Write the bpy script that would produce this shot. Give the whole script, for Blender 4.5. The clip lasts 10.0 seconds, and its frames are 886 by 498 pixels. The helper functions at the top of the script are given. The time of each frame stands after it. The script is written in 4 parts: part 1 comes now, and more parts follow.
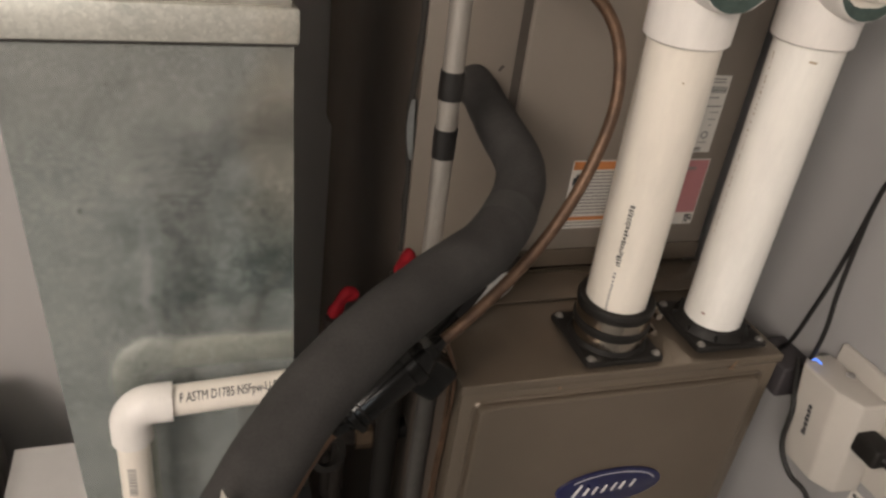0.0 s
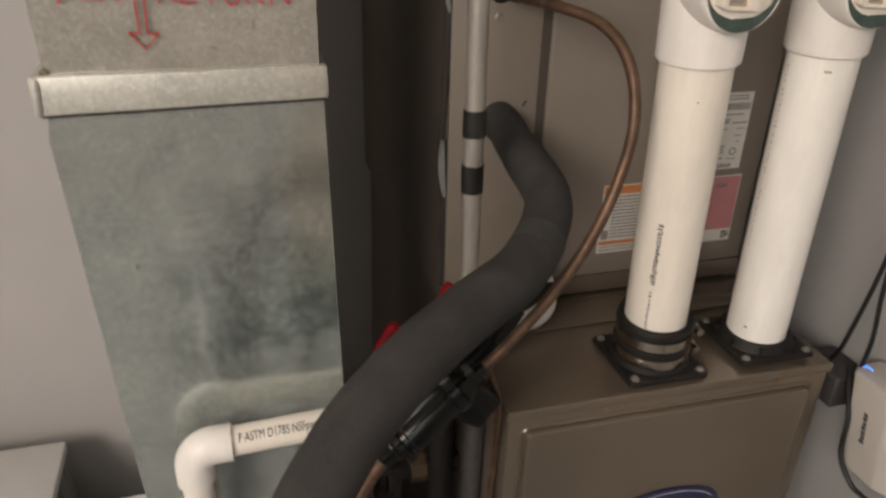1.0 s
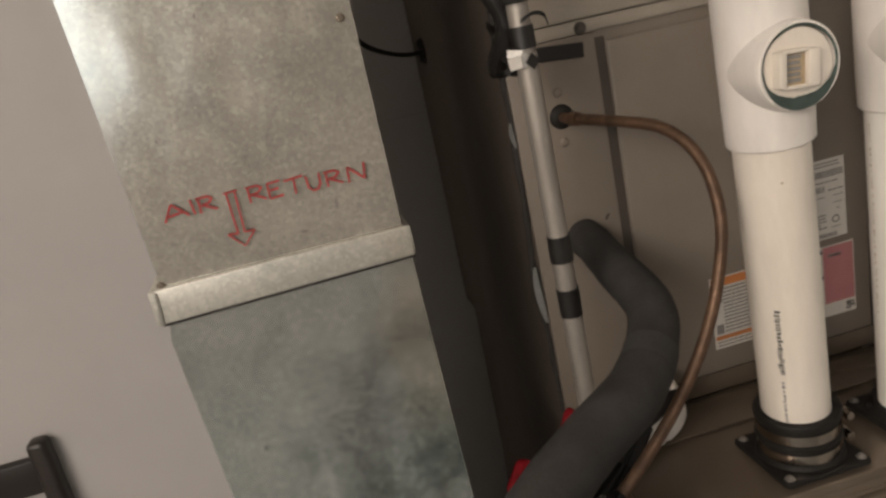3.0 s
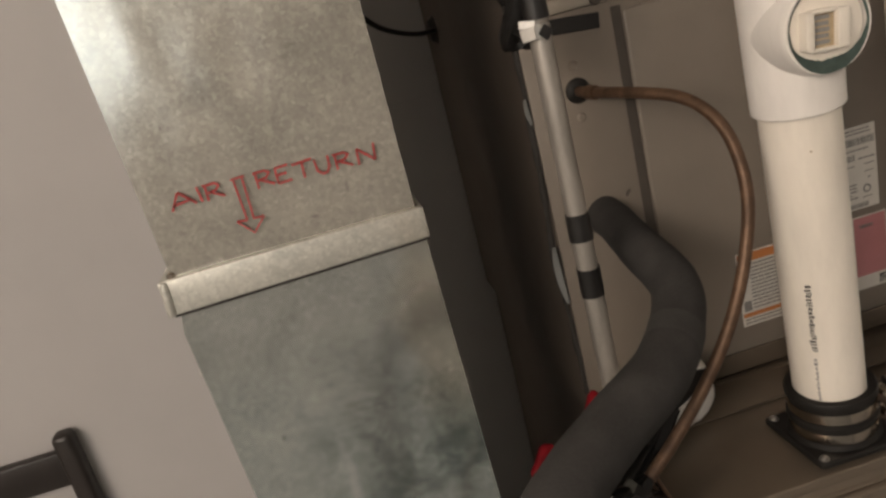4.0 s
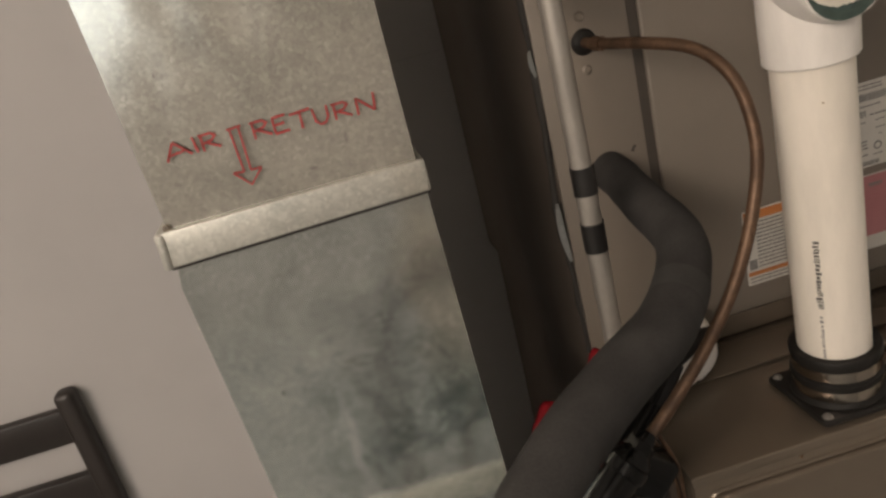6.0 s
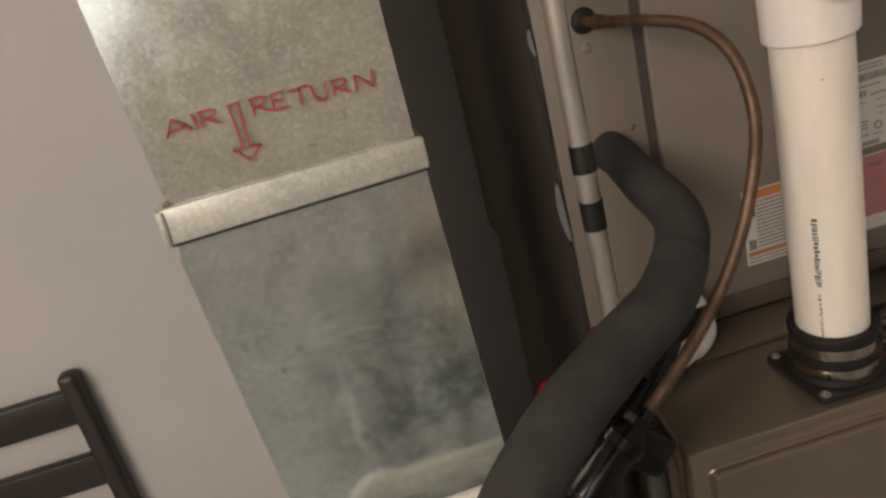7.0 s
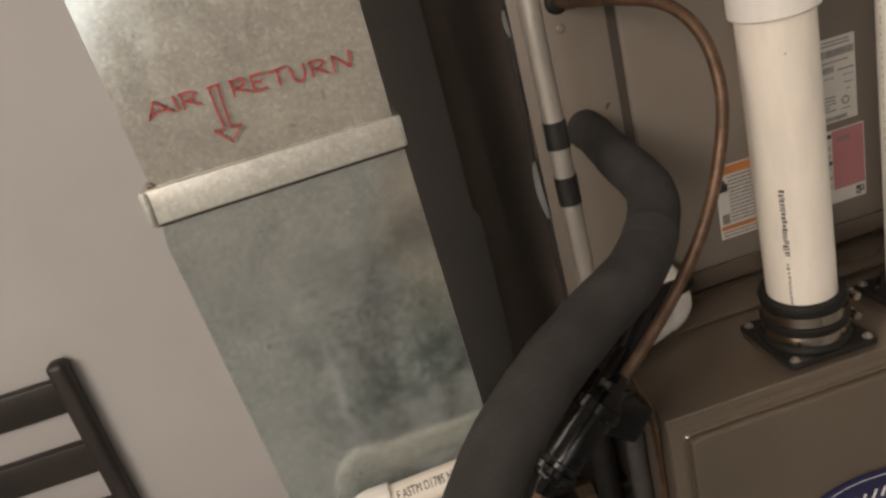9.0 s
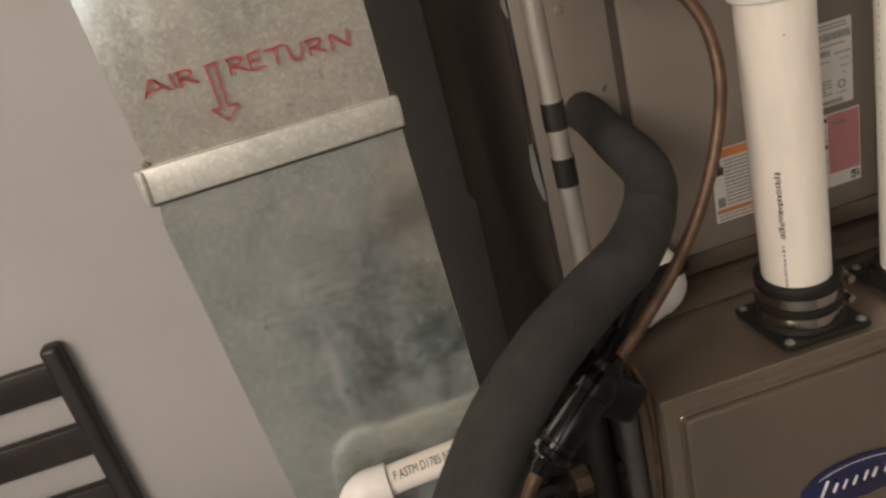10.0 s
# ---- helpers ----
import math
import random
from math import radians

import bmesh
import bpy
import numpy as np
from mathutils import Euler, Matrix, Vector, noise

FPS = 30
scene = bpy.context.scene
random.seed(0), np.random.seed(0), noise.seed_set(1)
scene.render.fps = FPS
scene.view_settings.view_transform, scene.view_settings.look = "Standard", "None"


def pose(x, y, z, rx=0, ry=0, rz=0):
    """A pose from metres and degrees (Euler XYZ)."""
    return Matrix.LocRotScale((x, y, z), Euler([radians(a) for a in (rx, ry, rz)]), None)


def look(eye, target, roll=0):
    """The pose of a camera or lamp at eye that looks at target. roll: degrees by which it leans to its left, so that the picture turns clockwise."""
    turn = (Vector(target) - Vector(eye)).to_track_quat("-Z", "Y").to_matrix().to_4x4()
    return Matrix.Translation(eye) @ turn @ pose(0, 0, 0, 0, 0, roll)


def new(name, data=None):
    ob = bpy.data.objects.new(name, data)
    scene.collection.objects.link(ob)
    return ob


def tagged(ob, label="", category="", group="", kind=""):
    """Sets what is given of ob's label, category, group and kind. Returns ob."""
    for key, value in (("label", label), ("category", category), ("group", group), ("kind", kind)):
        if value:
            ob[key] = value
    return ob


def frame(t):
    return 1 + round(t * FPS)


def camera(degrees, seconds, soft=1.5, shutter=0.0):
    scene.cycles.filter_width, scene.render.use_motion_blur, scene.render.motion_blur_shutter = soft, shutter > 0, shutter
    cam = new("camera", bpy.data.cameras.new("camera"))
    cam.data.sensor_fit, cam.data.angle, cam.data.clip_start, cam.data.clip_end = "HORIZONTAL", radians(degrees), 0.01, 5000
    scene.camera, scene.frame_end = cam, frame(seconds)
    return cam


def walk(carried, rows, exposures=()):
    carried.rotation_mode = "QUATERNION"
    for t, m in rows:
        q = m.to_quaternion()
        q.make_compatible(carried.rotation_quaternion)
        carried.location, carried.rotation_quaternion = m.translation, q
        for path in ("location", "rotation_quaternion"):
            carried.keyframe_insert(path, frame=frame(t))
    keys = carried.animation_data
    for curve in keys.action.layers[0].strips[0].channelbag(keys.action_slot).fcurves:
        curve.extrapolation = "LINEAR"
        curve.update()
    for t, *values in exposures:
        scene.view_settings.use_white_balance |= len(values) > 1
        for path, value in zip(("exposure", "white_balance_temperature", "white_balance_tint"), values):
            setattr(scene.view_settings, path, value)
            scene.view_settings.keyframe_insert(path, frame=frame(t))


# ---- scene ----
cam = camera(60.8, 10.0, soft=2.6, shutter=0.5)
PATH = [
    (0, (-0.025, 0.119, 1.293), (0.604, 1.736, 0.298), 7.9),
    (0.5, (-0.024, 0.106, 1.295), (0.548, 1.757, 0.321), 5.4),
    (1, (-0.019, 0.09, 1.301), (0.486, 1.797, 0.388), 1.6),
    (1.5, (-0.014, 0.082, 1.306), (0.431, 1.852, 0.487), -2.8),
    (2, (-0.013, 0.071, 1.31), (0.379, 1.904, 0.61), -6.9),
    (2.5, (-0.007, 0.075, 1.318), (0.335, 1.941, 0.685), -10.1),
    (3, (-0.009, 0.084, 1.315), (0.273, 1.975, 0.727), -12.4),
    (4.5, (0.0, 0.104, 1.303), (0.205, 1.989, 0.668), -14.9),
    (5, (-0.002, 0.106, 1.3), (0.192, 1.987, 0.647), -14.9),
    (5.5, (-0.003, 0.108, 1.298), (0.188, 1.981, 0.623), -14.7),
    (7, (-0.003, 0.102, 1.287), (0.167, 1.96, 0.565), -14.8),
    (7.5, (0.0, 0.099, 1.286), (0.163, 1.954, 0.558), -15.1),
    (8, (-0.002, 0.097, 1.286), (0.165, 1.949, 0.55), -15.4),
    (8.5, (0.001, 0.09, 1.282), (0.182, 1.937, 0.537), -15.6),
    (9, (-0.001, 0.082, 1.281), (0.191, 1.925, 0.528), -15.6),
    (9.5, (-0.007, 0.08, 1.279), (0.193, 1.915, 0.51), -15.4),
    (10, (-0.006, 0.081, 1.277), (0.194, 1.909, 0.49), -15.3),
]
walk(cam, [(t, look(eye, target, roll)) for t, eye, target, roll in PATH],
     [(0, 0.03, 6350, 10), (1.5, 0.06, 6400, 10), (2.0, 0.05, 6430, 10), (2.5, -0.12, 6500, 10), (3.2, -0.20, 6550, 10), (4.5, -0.20, 6720, 10), (5.5, -0.20, 6700, 10), (7.0, -0.13, 6670, 10), (10.0, -0.08, 6570, 10)])

# world: a closed room, lit by its own ceiling lamp
world = bpy.data.worlds.new("world")
world.use_nodes = True
world.node_tree.nodes["Background"].inputs[0].default_value = (0.6, 0.65, 0.7, 1)
world.node_tree.nodes["Background"].inputs[1].default_value = 0.05
scene.world = world


def area_lamp(name, eye, target, size, watts, colour):
    data = bpy.data.lights.new(name, "AREA")
    data.shape, data.size, data.energy, data.color = "DISK", size, watts, colour
    ob = new(name, data)
    ob.matrix_world = look(eye, target)
    return ob


LAMP = (-1.50, -1.20, 2.33)
area_lamp("ceiling_lamp_light", LAMP, (0.1, 0.7, 1.0), 1.5, 104.0, (1.0, 0.862, 0.740))
# daylight from the window behind the camera
WX0, WX1, WZ0, WZ1 = -1.50, -0.60, 1.22, 2.05
sky = bpy.data.lights.new("window_daylight", "AREA")
sky.shape, sky.size, sky.size_y, sky.energy, sky.color = "RECTANGLE", WX1 - WX0 - 0.08, WZ1 - WZ0 - 0.08, 6.2, (0.88, 0.97, 1.0)
sky_ob = new("window_daylight", sky)
sky_ob.matrix_world = look(((WX0 + WX1) / 2, -1.96, (WZ0 + WZ1) / 2), ((WX0 + WX1) / 2, 1.0, (WZ0 + WZ1) / 2))


# ---------------------------------------------------------------- materials
def mat(name, build):
    m = bpy.data.materials.new(name)
    m.use_nodes = True
    nt = m.node_tree
    b = nt.nodes["Principled BSDF"]
    build(nt, b)
    return m


def node(nt, kind, **vals):
    n = nt.nodes.new(kind)
    for k, v in vals.items():
        n.inputs[k.replace("_", " ")].default_value = v
    return n


def coords(nt, scale=(1, 1, 1)):
    tc = nt.nodes.new("ShaderNodeTexCoord")
    mp = nt.nodes.new("ShaderNodeMapping")
    mp.inputs["Scale"].default_value = scale
    nt.links.new(tc.outputs["Object"], mp.inputs["Vector"])
    return mp.outputs["Vector"]


def noise_tex(nt, vec, scale, detail=4.0, rough=0.6):
    n = node(nt, "ShaderNodeTexNoise", Scale=scale, Detail=detail, Roughness=rough)
    nt.links.new(vec, n.inputs["Vector"])
    return n.outputs["Fac"]


def ramp(nt, fac, stops):
    r = nt.nodes.new("ShaderNodeValToRGB")
    e = r.color_ramp.elements
    while len(e) < len(stops):
        e.new(0.5)
    for el, (p, c) in zip(e, stops):
        el.position = p
        el.color = (*c, 1) if len(c) == 3 else c
    nt.links.new(fac, r.inputs["Fac"])
    return r.outputs["Color"]


def mix(nt, fac, a, b, mode="MIX"):
    m = nt.nodes.new("ShaderNodeMix")
    m.data_type, m.blend_type = "RGBA", mode
    for sock, v in ((m.inputs["Factor"], fac), (m.inputs["A"], a), (m.inputs["B"], b)):
        if isinstance(v, (int, float)):
            sock.default_value = v
        elif isinstance(v, tuple):
            sock.default_value = (*v, 1)
        else:
            nt.links.new(v, sock)
    return m.outputs["Result"]


def bump(nt, b, height, strength, dist):
    bp = node(nt, "ShaderNodeBump", Strength=strength, Distance=dist)
    nt.links.new(height, bp.inputs["Height"])
    nt.links.new(bp.outputs["Normal"], b.inputs["Normal"])
    return bp


def plain(name, colour, rough=0.5, metal=0.0, vary=0.15, scale=30.0, fine=400.0, bumps=0.08, spec=0.5, stretch=(1, 1, 1)):
    """A surface with blotches at one scale and grain at another."""
    def build(nt, b):
        v = coords(nt, stretch)
        big, small = noise_tex(nt, v, scale, 5), noise_tex(nt, v, fine, 3)
        dark = tuple(c * (1 - vary) for c in colour)
        light = tuple(min(1, c * (1 + vary)) for c in colour)
        c1 = ramp(nt, big, [(0.3, dark), (0.7, light)])
        c2 = mix(nt, 0.25, c1, ramp(nt, small, [(0.3, dark), (0.7, light)]))
        nt.links.new(c2, b.inputs["Base Color"])
        r = ramp(nt, big, [(0.3, (rough * 0.88,) * 3), (0.7, (min(1, rough * 1.12),) * 3)])
        nt.links.new(r, b.inputs["Roughness"])
        b.inputs["Metallic"].default_value = metal
        b.inputs["Specular IOR Level"].default_value = spec
        if bumps:
            bump(nt, b, small, bumps, 0.001)
    return mat(name, build)


def galvanised(nt, b, dull_by=0.0, metal=0.74, sheet_tint=(0.865, 0.925, 0.945)):
    v = coords(nt)
    # zinc spangle: small crystals, each with its own tone
    vor = node(nt, "ShaderNodeTexVoronoi", Scale=330.0)
    wob = nt.nodes.new("ShaderNodeVectorMath")
    wob.operation = "MULTIPLY_ADD"
    wob.inputs[1].default_value = (0.006, 0.006, 0.006)
    wn = node(nt, "ShaderNodeTexNoise", Scale=160.0, Detail=3.0)
    nt.links.new(v, wn.inputs["Vector"])
    nt.links.new(wn.outputs["Color"], wob.inputs[0])
    nt.links.new(v, wob.inputs[2])
    nt.links.new(wob.outputs[0], vor.inputs["Vector"])
    warp = noise_tex(nt, v, 24, 6, 0.66)
    blot = noise_tex(nt, v, 6, 4, 0.55)
    grain = noise_tex(nt, v, 380, 3, 0.7)
    zinc = ramp(nt, vor.outputs["Color"], [(0.12, (0.44, 0.44, 0.415)), (0.55, (0.62, 0.615, 0.58)), (0.80, (0.78, 0.775, 0.73)), (0.97, (0.97, 0.965, 0.93))])
    dull = ramp(nt, warp, [(0.30, (0.49, 0.494, 0.468)), (0.52, (0.60, 0.597, 0.560)), (0.72, (0.69, 0.677, 0.628))])
    c = mix(nt, 0.69, zinc, dull)
    c = mix(nt, 0.35, c, ramp(nt, grain, [(0.35, (0.76, 0.76, 0.76)), (0.65, (1.0, 1.0, 1.0))]), "MULTIPLY")
    # rubbed, oily patches with soft ragged outlines
    smear = noise_tex(nt, coords(nt, (1, 1, 0.8)), 13, 8, 0.70)
    c = mix(nt, 0.42, c, ramp(nt, smear, [(0.50, (1, 1, 1)), (0.66, (0.50, 0.525, 0.53))]), "MULTIPLY")

    def patch(cx, cz, rx, rz, ragged, stops):
        """A mask that is strong round (cx, cz) and fades out raggedly at radii rx, rz."""
        off = nt.nodes.new("ShaderNodeVectorMath")
        off.operation = "MULTIPLY_ADD"
        off.inputs[1].default_value = (ragged, 0.0, ragged)
        wide = node(nt, "ShaderNodeTexNoise", Scale=19.0, Detail=7.0, Roughness=0.7)
        nt.links.new(v, wide.inputs["Vector"])
        nt.links.new(wide.outputs["Color"], off.inputs[0])
        nt.links.new(v, off.inputs[2])
        mp = nt.nodes.new("ShaderNodeMapping")
        mp.inputs["Location"].default_value = (-(cx + ragged * 0.5) / rx, 0.0, -(cz + ragged * 0.5) / rz)
        mp.inputs["Scale"].default_value = (1 / rx, 0.0, 1 / rz)
        nt.links.new(off.outputs[0], mp.inputs["Vector"])
        far = nt.nodes.new("ShaderNodeVectorMath")
        far.operation = "LENGTH"
        nt.links.new(mp.outputs["Vector"], far.inputs[0])
        return ramp(nt, far.outputs["Value"], stops)

    # a dark handled stain low on the sheet, mottled inside
    mott = noise_tex(nt, v, 46, 6, 0.72)
    spot = ramp(nt, mott, [(0.40, (0.44, 0.49, 0.49)), (0.60, (0.92, 0.96, 0.95))])
    inside = patch(0.062, 0.945, 0.135, 0.095, 0.16, [(0.25, (0.92,) * 3), (0.65, (0.45,) * 3), (1.0, (0, 0, 0))])
    c = mix(nt, inside, c, mix(nt, 1.0, c, spot, "MULTIPLY"))
    corner = patch(0.088, 0.965, 0.040, 0.050, 0.07, [(0.2, (0.75,) * 3), (1.0, (0, 0, 0))])
    c = mix(nt, corner, c, mix(nt, 1.0, c, (0.52, 0.56, 0.56), "MULTIPLY"))
    # short level scuffs where the sheet was dragged
    streak = noise_tex(nt, coords(nt, (1, 1, 9)), 42, 5, 0.72)
    lines = ramp(nt, streak, [(0.53, (0, 0, 0)), (0.62, (0.85,) * 3)])
    where = patch(0.005, 1.010, 0.075, 0.055, 0.10, [(0.3, (0.9,) * 3), (1.0, (0, 0, 0))])
    c = mix(nt, mix(nt, 1.0, lines, where, "MULTIPLY"), c, (0.27, 0.285, 0.275))
    # the cool or warm tone that a sheet reflects, multiplied into its colour
    c = mix(nt, 0.9, c, sheet_tint, "MULTIPLY")
    # a warm reflection painted down one edge of the lower sheet
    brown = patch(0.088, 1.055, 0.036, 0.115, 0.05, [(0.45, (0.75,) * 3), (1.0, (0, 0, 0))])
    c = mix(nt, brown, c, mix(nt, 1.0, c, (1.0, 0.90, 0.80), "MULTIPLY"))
    # a pale rubbed crease, and small dark nicks on the upper sheet
    pale = patch(-0.012, 0.940, 0.0055, 0.060, 0.022, [(0.3, (0.5,) * 3), (1.0, (0, 0, 0))])
    c = mix(nt, pale, c, (0.70, 0.715, 0.70))
    for nx, nz, wx, wz in ((0.050, 1.194, 0.0020, 0.006), (0.022, 1.176, 0.005, 0.0016), (0.004, 1.018, 0.008, 0.0030), (-0.030, 1.105, 0.003, 0.0015)):
        nick = patch(nx, nz, wx, wz, 0.014, [(0.3, (0.42,) * 3), (1.0, (0, 0, 0))])
        c = mix(nt, nick, c, (0.20, 0.20, 0.185))
    # a few scratched specks
    fleck = noise_tex(nt, coords(nt, (1, 1, 0.5)), 130, 2, 0.5)
    c = mix(nt, ramp(nt, fleck, [(0.735, (0, 0, 0)), (0.80, (0.8, 0.8, 0.8))]), c, (0.17, 0.165, 0.15))
    nt.links.new(c, b.inputs["Base Color"])
    b.inputs["Metallic"].default_value = metal
    r1 = ramp(nt, vor.outputs["Color"], [(0.1, (0.13 + dull_by,) * 3), (0.9, (0.23 + dull_by,) * 3)])
    r2 = ramp(nt, warp, [(0.3, (0.13 + dull_by,) * 3), (0.7, (0.23 + dull_by,) * 3)])
    nt.links.new(mix(nt, 0.5, r1, r2), b.inputs["Roughness"])
    h = mix(nt, 0.06, blot, warp)
    bump(nt, b, h, 0.15, 0.004)


def wall_paint(nt, b):
    v = coords(nt)
    big, orange = noise_tex(nt, v, 3, 4), noise_tex(nt, v, 220, 3)
    nt.links.new(ramp(nt, big, [(0.3, (0.392, 0.376, 0.368)), (0.7, (0.428, 0.411, 0.402))]), b.inputs["Base Color"])
    b.inputs["Roughness"].default_value = 0.75
    bump(nt, b, orange, 0.12, 0.001)


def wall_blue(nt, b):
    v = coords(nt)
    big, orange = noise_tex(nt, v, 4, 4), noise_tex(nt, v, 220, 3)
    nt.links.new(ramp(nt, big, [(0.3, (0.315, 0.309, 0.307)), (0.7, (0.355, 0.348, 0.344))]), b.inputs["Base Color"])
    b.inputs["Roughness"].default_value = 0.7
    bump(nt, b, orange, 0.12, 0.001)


def copper_mat(nt, b):
    v = coords(nt)
    a, f = noise_tex(nt, v, 60, 6, 0.7), noise_tex(nt, v, 15, 4)
    c = ramp(nt, a, [(0.3, (0.074, 0.044, 0.028)), (0.55, (0.132, 0.078, 0.048)), (0.75, (0.215, 0.128, 0.080))])
    nt.links.new(mix(nt, 0.4, c, ramp(nt, f, [(0.3, (0.5, 0.45, 0.4)), (0.7, (1, 1, 1))]), "MULTIPLY"), b.inputs["Base Color"])
    b.inputs["Metallic"].default_value = 0.5
    nt.links.new(ramp(nt, a, [(0.3, (0.6,) * 3), (0.7, (0.42,) * 3)]), b.inputs["Roughness"])


def pvc_mat(colour):
    def build(nt, b):
        v = coords(nt, (1, 1, 0.25))
        a, f = noise_tex(nt, v, 40, 6, 0.65), noise_tex(nt, v, 9, 4)
        lo = tuple(c * 0.9 for c in colour)
        c = ramp(nt, a, [(0.35, lo), (0.6, colour)])
        c = mix(nt, 0.35, c, ramp(nt, f, [(0.3, (0.92, 0.88, 0.8)), (0.7, (1, 1, 1))]), "MULTIPLY")
        nt.links.new(c, b.inputs["Base Color"])
        b.inputs["Roughness"].default_value = 0.38
        b.inputs["Subsurface Weight"].default_value = 0.0
    return build


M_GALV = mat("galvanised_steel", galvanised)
# same zinc, its colour warmed for the reflection in the upper sheet
M_GALVU = mat("warm_toned_galvanised_steel", lambda nt, b: galvanised(nt, b, 0.02, 0.70, (0.98, 0.945, 0.90)))
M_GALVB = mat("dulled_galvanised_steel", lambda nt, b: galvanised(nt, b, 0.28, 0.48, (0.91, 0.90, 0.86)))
M_WALL = mat("wall_paint", wall_paint)
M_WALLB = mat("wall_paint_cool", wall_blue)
M_CEIL = plain("ceiling_paint", (0.82, 0.805, 0.78), 0.85, vary=0.03)
M_FLOOR = plain("concrete_floor", (0.20, 0.212, 0.215), 0.8, vary=0.2, scale=6, fine=200)
M_FURN = plain("taupe_enamel", (0.194, 0.158, 0.121), 0.24, 0.55, vary=0.06, scale=8, fine=900, bumps=0.03, spec=0.9)
M_COIL = plain("dusty_taupe_enamel", (0.204, 0.174, 0.145), 0.48, 0.1, vary=0.09, scale=10, fine=700, bumps=0.05)
M_DUST = plain("dust_covered_enamel", (0.33, 0.295, 0.25), 0.6, 0.1, vary=0.14, scale=18, fine=600, bumps=0.06)
M_GAP = plain("dark_gasket", (0.026, 0.023, 0.020), 0.8)
M_CHAN = plain("brown_channel", (0.060, 0.050, 0.041), 0.6, vary=0.2)
# holds the shade of the gap beside the cabinets in its colour
M_SIDE_SHADE = plain("gap_shade_brown", (0.095, 0.074, 0.058), 0.75, vary=0.15, scale=14)
M_PVC = mat("cream_pvc", pvc_mat((0.81, 0.757, 0.682)))
M_PVCB = mat("bright_white_pvc", pvc_mat((0.88, 0.86, 0.82)))
M_PVCW = mat("white_pvc", pvc_mat((0.80, 0.77, 0.74)))
M_FOAM = plain("black_foam_insulation", (0.039, 0.037, 0.0355), 0.9, vary=0.42, scale=28, fine=500, bumps=0.35, spec=0.2)
M_FOAMT = plain("foam_tape", (0.046, 0.044, 0.042), 0.85, vary=0.3, scale=50, fine=500, bumps=0.35, spec=0.25)
M_IRON = plain("black_iron", (0.022, 0.017, 0.014), 0.6, 0.3, vary=0.4, scale=70)
M_ROOM = plain("pale_room_paint", (0.50, 0.485, 0.46), 0.85, vary=0.08, scale=3)
M_FOIL = plain("bright_foil", (0.62, 0.60, 0.57), 0.35, 0.8, vary=0.15, scale=90)
M_FOILD = plain("dull_foil", (0.42, 0.43, 0.42), 0.5, 0.5, vary=0.15, scale=90)
M_RUB = plain("black_rubber", (0.0135, 0.0122, 0.011), 0.55, vary=0.3, scale=60, spec=0.25)
M_ZINC = plain("dull_zinc", (0.30, 0.285, 0.265), 0.45, 0.7, vary=0.2, scale=120)
M_ADAPT = plain("dusty_black_plastic", (0.042, 0.037, 0.040), 0.6, vary=0.2, scale=50)
M_STEEL = plain("clamp_steel", (0.46, 0.40, 0.34), 0.22, 1.0, vary=0.15, scale=60)
M_ALU = plain("aluminium_pipe_jacket", (0.34, 0.315, 0.285), 0.48, 0.6, vary=0.2, scale=40, stretch=(1, 1, 0.3))
M_ALUD = plain("dull_grey_conduit", (0.09, 0.084, 0.078), 0.5, 0.4, vary=0.25, scale=60)
M_TAPE = plain("black_tape", (0.010, 0.009, 0.0085), 0.45, vary=0.3, scale=80)
M_COP = mat("weathered_copper", copper_mat)
M_BLACKP = plain("glossy_black_paint", (0.0032, 0.003, 0.0028), 0.22, vary=0.3, scale=90, spec=0.3)
M_RED = plain("red_plastic", (0.16, 0.006, 0.010), 0.75, vary=0.45, scale=70, spec=0.1)
M_INK = plain("red_marker", (0.31, 0.040, 0.040), 0.6, vary=0.3, scale=260)
M_BINK = plain("black_print", (0.03, 0.03, 0.035), 0.7, vary=0.3, scale=300)
M_PRINT = plain("worn_black_print", (0.085, 0.080, 0.074), 0.7, vary=0.3, scale=300)
M_GINK = plain("grey_print", (0.24, 0.23, 0.22), 0.7, vary=0.2, scale=300)
M_PAPER = plain("label_paper", (0.66, 0.63, 0.58), 0.5, vary=0.05, scale=40)
M_ORANGE = plain("label_orange", (0.55, 0.20, 0.06), 0.5, vary=0.1)
M_PINK = plain("label_pink", (0.47, 0.20, 0.21), 0.5, vary=0.08)
M_NAVY = plain("badge_blue", (0.014, 0.016, 0.062), 0.3, vary=0.1)
M_WHITE = plain("badge_white", (0.72, 0.71, 0.69), 0.35, vary=0.05)
M_GREEN = plain("green_primer", (0.105, 0.150, 0.132), 0.5, vary=0.3, scale=90)
M_PLUGW = plain("white_plastic", (0.47, 0.44, 0.40), 0.4, vary=0.04, scale=30)
M_BRASS = plain("dull_brass", (0.085, 0.058, 0.036), 0.55, 0.6, vary=0.3, scale=120)
M_WOOD = plain("black_stained_wood", (0.019, 0.0145, 0.0125), 0.42, vary=0.3, scale=20, stretch=(1, 1, 0.15))
M_CABT = plain("white_laminate", (0.57, 0.555, 0.54), 0.5, vary=0.04)
M_TAN = plain("tan_paper", (0.40, 0.31, 0.20), 0.7, vary=0.2, scale=120)
M_STAIN = plain("pinkish_stain", (0.34, 0.22, 0.19), 0.7, vary=0.2, scale=150)
M_RUST = plain("rust_stain", (0.10, 0.055, 0.025), 0.8, vary=0.4, scale=150)


